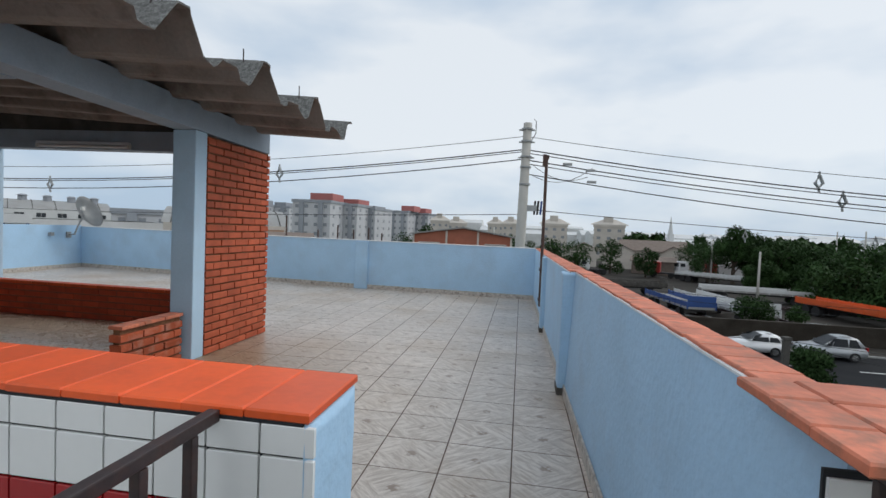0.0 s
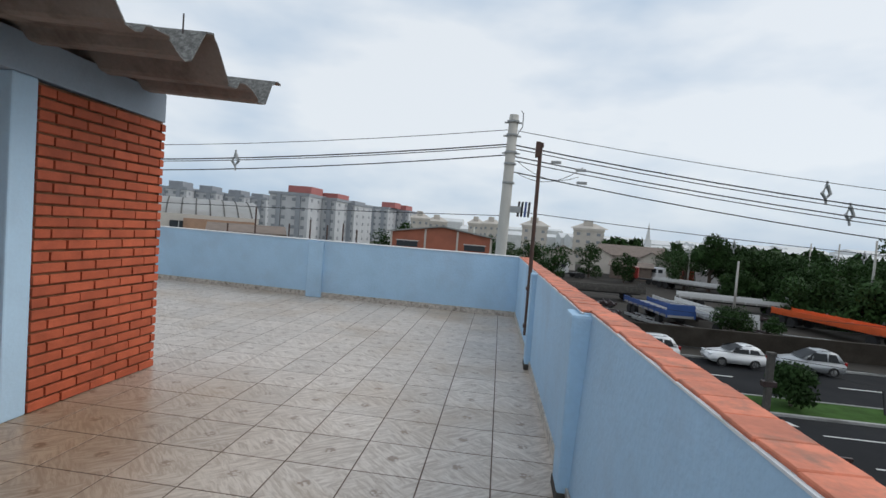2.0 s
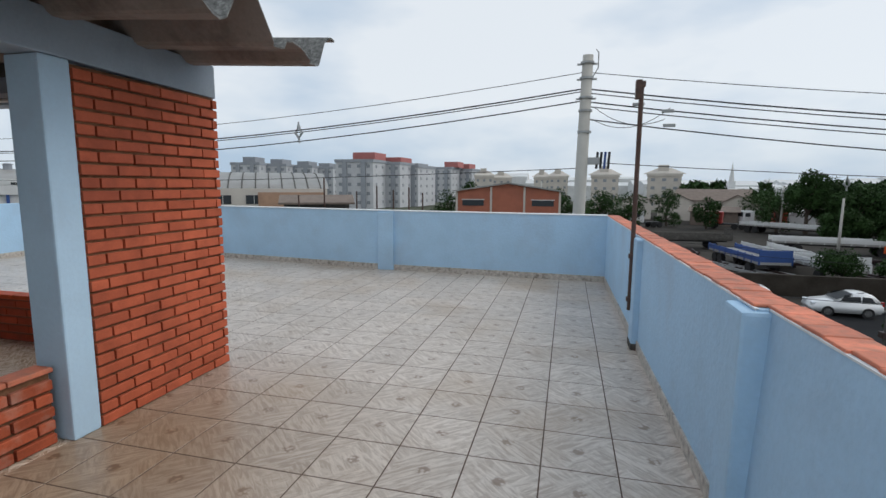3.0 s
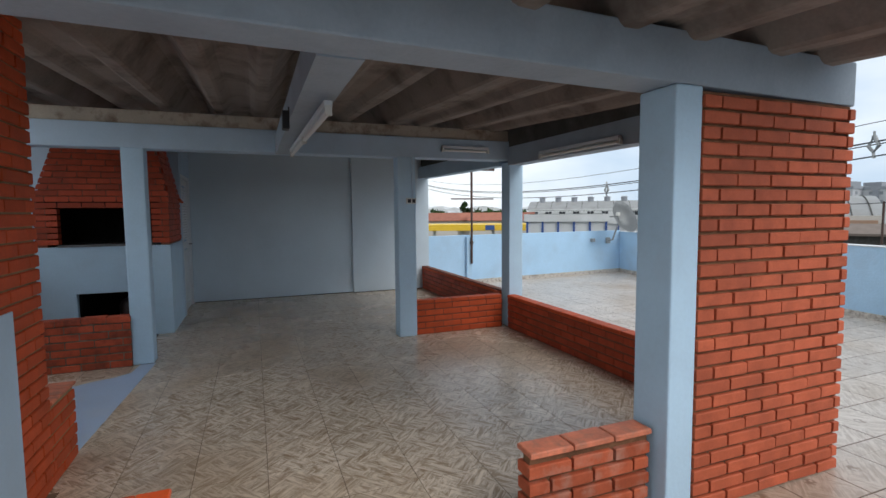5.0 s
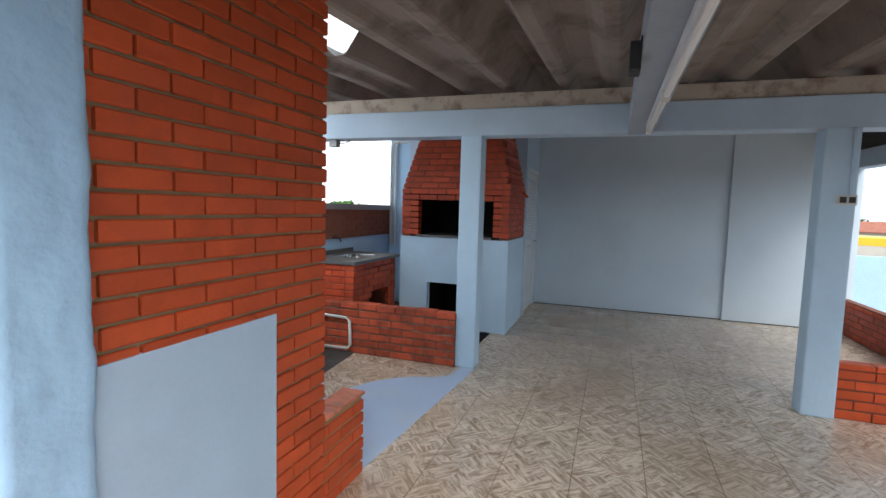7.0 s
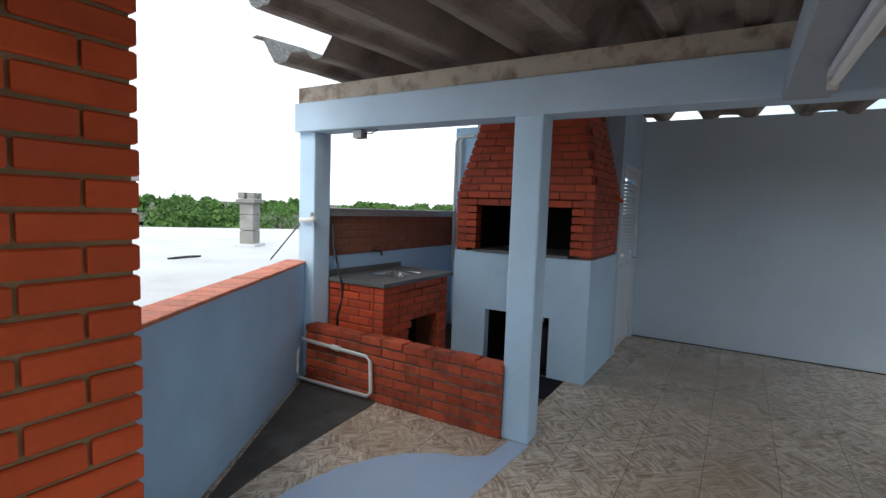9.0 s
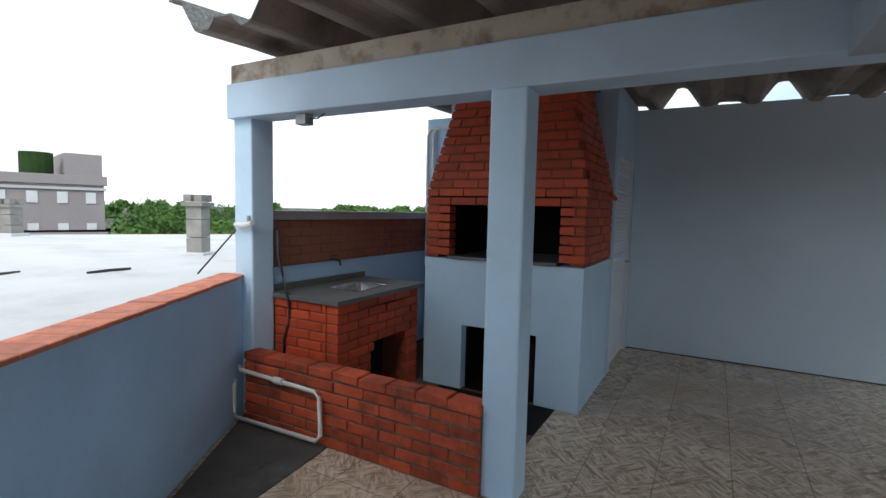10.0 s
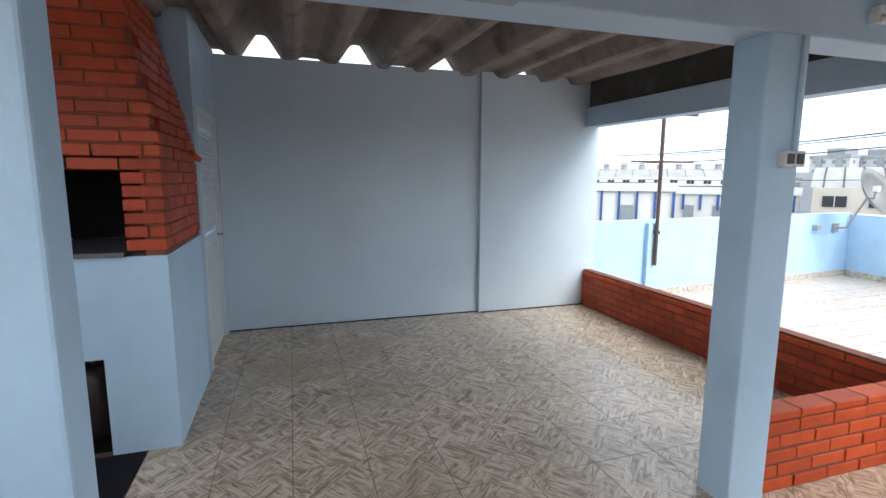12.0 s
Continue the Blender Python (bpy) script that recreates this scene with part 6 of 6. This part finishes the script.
gabled(14.4, 120, 14, 9, -1.6, 0.6, M_CREAM, M_ROOF_BROWN, "low cream house with a broad brown tiled roof", along=True)
g2 = gabled(16.6, 114, 7, 8, -2.4, -0.4, M_CREAM, M_ROOF_BROWN, "cream house front with a brown gable")
gabled(11.0, 118, 7, 8, -2.0, -0.2, M_CREAM, M_ROOF_BROWN, "cream house front with a brown gable")
gabled(7.2, 118, 6, 8, -2.0, -0.5, M_CREAM, M_ROOF_BROWN, "cream house with a brown gable")
gabled(14.6, 106, 8, 5, -3.4, -2.6, M_ROOF_BROWN, M_ROOF_BROWN, "low dark open shelter in the yard", along=True, name="shelter")
gabled(22.0, 108, 4, 3, -3.6, -3.0, M_WHITE_WALL, M_WHITE_WALL, "small white kiosk in the yard", name="kiosk")
x, y = far(16.0, 230)
spire = thing("church_spire", "thin white church spire in the distance", "spire", at=(x, y, G))
part("tower", boxed(-1.2, -1.2, 0, 1.2, 1.2, 9.5), M_WHITE_WALL, spire)
part("spike", tubed([(0, 0, 9.4), (0, 0, 17)], [1.1, 0.05], 8), M_WHITE_WALL, spire)


def arched_hall(az, d, width, deep, spring, crown, wall, label, turn=0.0, windows=4):
    x, y = far(az, d)
    b = thing("arched_hall", label, "building", at=(x, y, G))
    b.rotation_euler = (0, 0, radians(-az + turn))
    e, c = spring - G, crown - G
    part("wall", boxed(-width / 2, 0, 0, width / 2, deep, e), wall, b)
    bm = bmesh.new()
    n = 12
    ring = []
    for k in range(n + 1):
        u = -1 + 2 * k / n
        ring.append((deep / 2 + u * deep / 2, e + (c - e) * (1 - u * u)))
    lo = [bm.verts.new((-width / 2 - 0.2, u, z)) for u, z in ring]
    hi = [bm.verts.new((width / 2 + 0.2, u, z)) for u, z in ring]
    bm.faces.new(lo)
    bm.faces.new(hi[::-1])
    for k in range(n):
        bm.faces.new((lo[k], lo[k + 1], hi[k + 1], hi[k]))
    bm.faces.new((lo[0], hi[0], hi[-1], lo[-1]))
    part("roof", bm, M_METAL_ROOF, b)
    for k in range(9):
        px = -width / 2 + (k + 0.5) * width / 9
        bm = bmesh.new()
        tube(bm, [(px, u, z + 0.03) for u, z in ring], 0.06, 5)
        part("roof_rib", bm, M_CEMENT, b)
    for k in range(windows):
        px = -width / 2 + (k + 0.5) * width / windows
        wd = part("window", boxed(px - 0.8, -0.06, e - 1.6, px + 0.8, 0.05, e - 0.7), M_GLASS, b)
        part("frame", boxed(px - 0.03, -0.09, e - 1.6, px + 0.03, -0.055, e - 0.7), M_LINE, wd)
    return b


M_PALE_BRICK = mat("weathered_block_wall", (0.4, 0.25, 0.17), 0.9, 0.2, 1, 9, 0.1, stain=(0.25, 0.17, 0.13), stain_amount=0.6, stain_scale=0.5)
h1 = arched_hall(-34.0, 55, 12, 16, 0.9, 2.7, M_CREAM, "pale hall with a ribbed arched grey roof", turn=0)
part("side_wall", boxed(-1.1, -0.25, 0, 5.7, -0.1, 6.5), M_PALE_BRICK, h1, "bare orange brick wall")
lean = gabled(-29.0, 40, 5, 3, -0.1, 0.35, M_CEMENT, M_ROOF_BROWN, "low dark shed with a weathered brown roof below the parapet", along=True, name="shed")
arched_hall(-51.5, 135, 36, 18, 2.0, 4.2, M_WHITE_WALL, "long pale factory hall with an arched roof", turn=0, windows=10)
for k in range(8):
    az = -57.5 + k * 1.75
    x, y = far(az, 142)
    v = thing("roof_vent", "grey round roof vent on the factory hall", "vent", group="factory roof vents", at=(x, y, 3.4))
    part("drum", tubed([(0, 0, 0.0), (0, 0, 1.7)], 0.8, 12), M_GREY_DARK, v)
    part("hat", tubed([(0, 0, 1.7), (0, 0, 2.0)], [1.1, 0.4], 12), M_GREY_DARK, v)
shed = block(-55.2, 62, 9.5, 10, 1.1, 1, 1, M_WHITE_WALL, "white metal shed with blue columns")
for k in range(6):
    part("column", boxed(-4.7 + k * 1.85, -0.2, 0, -4.45 + k * 1.85, 0.0, 6.2), M_SIGN_BLUE, shed)
shed2 = block(-46.5, 72, 16, 10, 0.6, 1, 5, M_WHITE_WALL, "long low white building with blue columns")
for k in range(9):
    part("column", boxed(-7.8 + k * 1.9, -0.2, 3.8, -7.5 + k * 1.9, 0.0, 6.0), M_SIGN_BLUE, shed2)
x, y = far(-65, 80)
canopy = thing("fuel_canopy", "yellow fuel station canopy with a blue panel", "canopy", at=(x, y, G))
canopy.rotation_euler = (0, 0, radians(65))
part("fascia", boxed(-9, -3, 4.55, 9, 6, 5.5, 0.05), M_YELLOW, canopy)
part("panel", boxed(1.2, -3.1, 4.65, 2.6, -2.98, 5.4), M_SIGN_BLUE, canopy)
for px in (-7, -2.5, 2.5, 7):
    part("column", boxed(px - 0.2, 0, 0, px + 0.2, 0.4, 4.6), M_WHITE_WALL, canopy)
for az, d in ((-69.5, 100), (-66.5, 104), (-63.6, 100), (-60.8, 102), (-72.5, 104)):
    gabled(az, d, 8, 8, -0.3, 1.1, M_CREAM, M_ROOF_TILE, "house with a clay tile roof behind the fuel station", along=True)
x, y = far(-66.4, 112)
tree(x, y, 10.6, 1.8, 91, n=1500, size=0.35, label="dark narrow pine tree behind the roofs")
x, y = far(-60.2, 118)
tree(x, y, 8.6, 3.4, 92, n=1200, size=0.35)
block(-39.8, 92, 14, 10, 2.6, 3, 5, M_GREY_WALL, "grey long building beyond the parapet")

# south side: neighbour's white roof, block chimneys, mauve building, hills
CX, CY = -4.2, 2.1
setting("neighbour_roof", prism(bmesh.new(), [(-6.86, -1.28), (-3.2, 0.93), (-0.6, -4.5), (-3.0, -12.5), (-7.5, -9.6), (-12.9, -6.9)], -6, [0.9, 0.9, 0.9, 0.98, 0.95, 0.9]), M_WHITE_ROOF, "neighbour's flat roof with cracked white coating", "roof")


def block_chimney(az, d, h, base, s):
    x, y = far(az, d, CX, CY)
    c = thing("block_chimney", "grey concrete block chimney with a slotted cap", "chimney", group="neighbour chimneys", at=(x, y, base))
    c.rotation_euler = (0, 0, radians(25))
    n = max(2, round(h / 0.2))
    for k in range(n):
        part("block", boxed(-s / 2, -s / 2, k * h / n + 0.004, s / 2, s / 2, (k + 1) * h / n - 0.004, 0.008), M_BLOCK, c)
    for sx in (-1, 1):
        for sy in (-1, 1):
            part("cap_leg", boxed(sx * s * 0.35 - 0.05, sy * s * 0.35 - 0.05, h, sx * s * 0.35 + 0.05, sy * s * 0.35 + 0.05, h + 0.09), M_BLOCK, c)
    part("cap", boxed(-s / 2 - 0.04, -s / 2 - 0.04, h - 0.06, s / 2 + 0.04, s / 2 + 0.04, h - 0.01, 0.005), M_BLOCK, c)
    part("mortar_foot", boxed(-s / 2 - 0.06, -s / 2 - 0.06, -0.05, s / 2 + 0.06, s / 2 + 0.06, 0.04, 0.02), M_WHITE_ROOF, c)


block_chimney(-144.8, 7.4, 0.7, 0.9, 0.21)
block_chimney(-159.8, 11.6, 0.55, 0.95, 0.24)
for k, (x, y, a) in enumerate(((-6.2, -3.4, 0.4), (-5.5, -4.6, 1.0), (-6.9, -3.0, 0.1))):
    d = thing("roof_debris", "dark strip of loose roofing felt", "debris", group="scraps on the white roof", at=(x, y, 0.905))
    part("strip", tubed([(-0.2 * math.cos(a), -0.2 * math.sin(a), 0.01), (0, 0.03, 0.02), (0.2 * math.cos(a), 0.2 * math.sin(a), 0.01)], 0.014, 6), M_BLACK, d)
mv = block(-164.4, 58, 22, 14, 4.1, 3, 10, M_MAUVE, "mauve-grey apartment building with white shutters", None, CX, CY, 0, M_SHUTTER)
part("roof_block", boxed(8.0, 0.5, 9.9, 11.0, 9, 12.2, 0.02), M_MAUVE, mv)
part("cornice", boxed(-11.1, -0.2, 8.7, 11.15, -0.002, 8.95, 0.02), M_GREY_WALL, mv)
tank = thing("water_tank", "dark green water tank beside the roof block", "tank", at=(*far(-158.6, 60, CX, CY), 3.9))
part("drum", tubed([(0, 0, 0), (0, 0, 2.2)], 1.3, 14), M_LEAF, tank)
lw = block(-156.6, 54, 10, 8, -1.1, 1, 5, M_MAUVE, "low mauve-grey annex with white shutters", None, CX, CY, 0, M_SHUTTER)
gabled(-149.2, 34, 9, 6, -1.3, -0.6, M_CREAM, M_ROOF_TILE, "house with a red clay roof below the trees", CX, CY, along=True)
for k, (az, d, h, r) in enumerate(((-151.5, 46, 6.6, 3.2), (-148.5, 48, 6.9, 3.4), (-145.8, 50, 7.2, 3.6), (-143, 44, 6.4, 3.0), (-147, 90, 7.6, 5), (-150, 100, 8.2, 6), (-143.5, 100, 7.6, 6), (-162.5, 22, 6.0, 2.0), (-140, 120, 7.2, 6), (-159.5, 30, 5.7, 1.8))):
    x, y = far(az, d, CX, CY)
    tree(x, y, h, r, 120 + k, leaf=M_LEAF_LIGHT, n=2200, size=0.26, label="bright green leafy tree beyond the white roof")


def hills(name, az0, az1, d, top, seed, leaf, label, n=7000):
    """A wooded rise in the distance, one uneven mass of clumps."""
    r = random.Random(seed)
    cl = []
    for k in range(110):
        az = r.uniform(az0, az1)
        dd = d * r.uniform(0.85, 1.15)
        x, y = far(az, dd, CX, CY)
        cl.append((x, y, r.uniform(-4, 0.55 * top), r.uniform(0.35, 0.6) * (top + 6) * 0.6))
    me = leaf_cloud(cl, n, d * 0.0085, seed)
    me.materials.append(leaf)
    return tagged(new(name, me), label, "woods", "", "stuff")


hills("far_woods", -165, -118, 300, 2.4, 1, M_LEAF_LIGHT, "wooded green hills along the horizon", 9000)
hills("far_woods", 12, 50, 180, 2.2, 2, M_LEAF, "dark green trees along the far street", 6000)
hills("far_woods", -80, -20, 260, 1.0, 3, M_LEAF, "dark green treetops among far roofs", 5000)

# far town: many small pale houses
r = random.Random(9)
verts, faces = [], []
for k in range(420):
    az = r.choice((r.uniform(-30, 48), r.uniform(-85, -20), r.uniform(8, 48)))
    d = r.uniform(230, 700)
    x, y = far(az, d)
    w, dp, h = r.uniform(5, 16), r.uniform(6, 12), r.uniform(3, 6) + d * 0.008 * r.random() + (3 if r.random() < 0.1 else 0)
    n = len(verts)
    z = G
    zt = G + h + 1.5
    for zz in (z, zt):
        verts += [(x - w, y - dp, zz), (x + w, y - dp, zz), (x + w, y + dp, zz), (x - w, y + dp, zz)]
    verts += [(x - w, y, zt + 1.8), (x + w, y, zt + 1.8)]
    faces += [(n, n + 1, n + 5, n + 4), (n + 1, n + 2, n + 6, n + 5), (n + 2, n + 3, n + 7, n + 6), (n + 3, n, n + 4, n + 7), (n + 4, n + 5, n + 9, n + 8), (n + 6, n + 7, n + 8, n + 9), (n + 5, n + 6, n + 9), (n + 7, n + 4, n + 8)]
me = bpy.data.meshes.new("far_town")
me.from_pydata(verts, [], faces)
me.materials.append(M_WHITE_WALL)
tagged(new("far_town", me), "pale low houses spread to the horizon", "town", "", "stuff")

# corrugated roof of the neighbour's shed below the parapet
lean_to = thing("lean_to_roof", "dark corrugated metal roof of a shed below the parapet", "roof", at=(10.0, 9.0, G))
verts, faces = [], []
for k in range(161):
    x = -4.0 + k * 0.05
    z = 0.03 * math.sin(k * math.pi / 2)
    verts += [(x, -3.0, 3.25 + z), (x, 1.7, 2.95 + z), (x, 1.7, 2.93 + z), (x, -3.0, 3.23 + z)]
    if k:
        n = 4 * (k - 1)
        faces += [(n, n + 1, n + 5, n + 4), (n + 1, n + 2, n + 6, n + 5), (n + 2, n + 3, n + 7, n + 6), (n + 3, n, n + 4, n + 7)]
me = bpy.data.meshes.new("sheet")
me.from_pydata(verts, [], faces)
me.materials.append(M_METAL_ROOF)
o = new("sheet", me)
o.parent = lean_to
part("wall", boxed(-3.8, -2.8, 0, 3.8, 1.4, 2.88), M_CEMENT, lean_to)
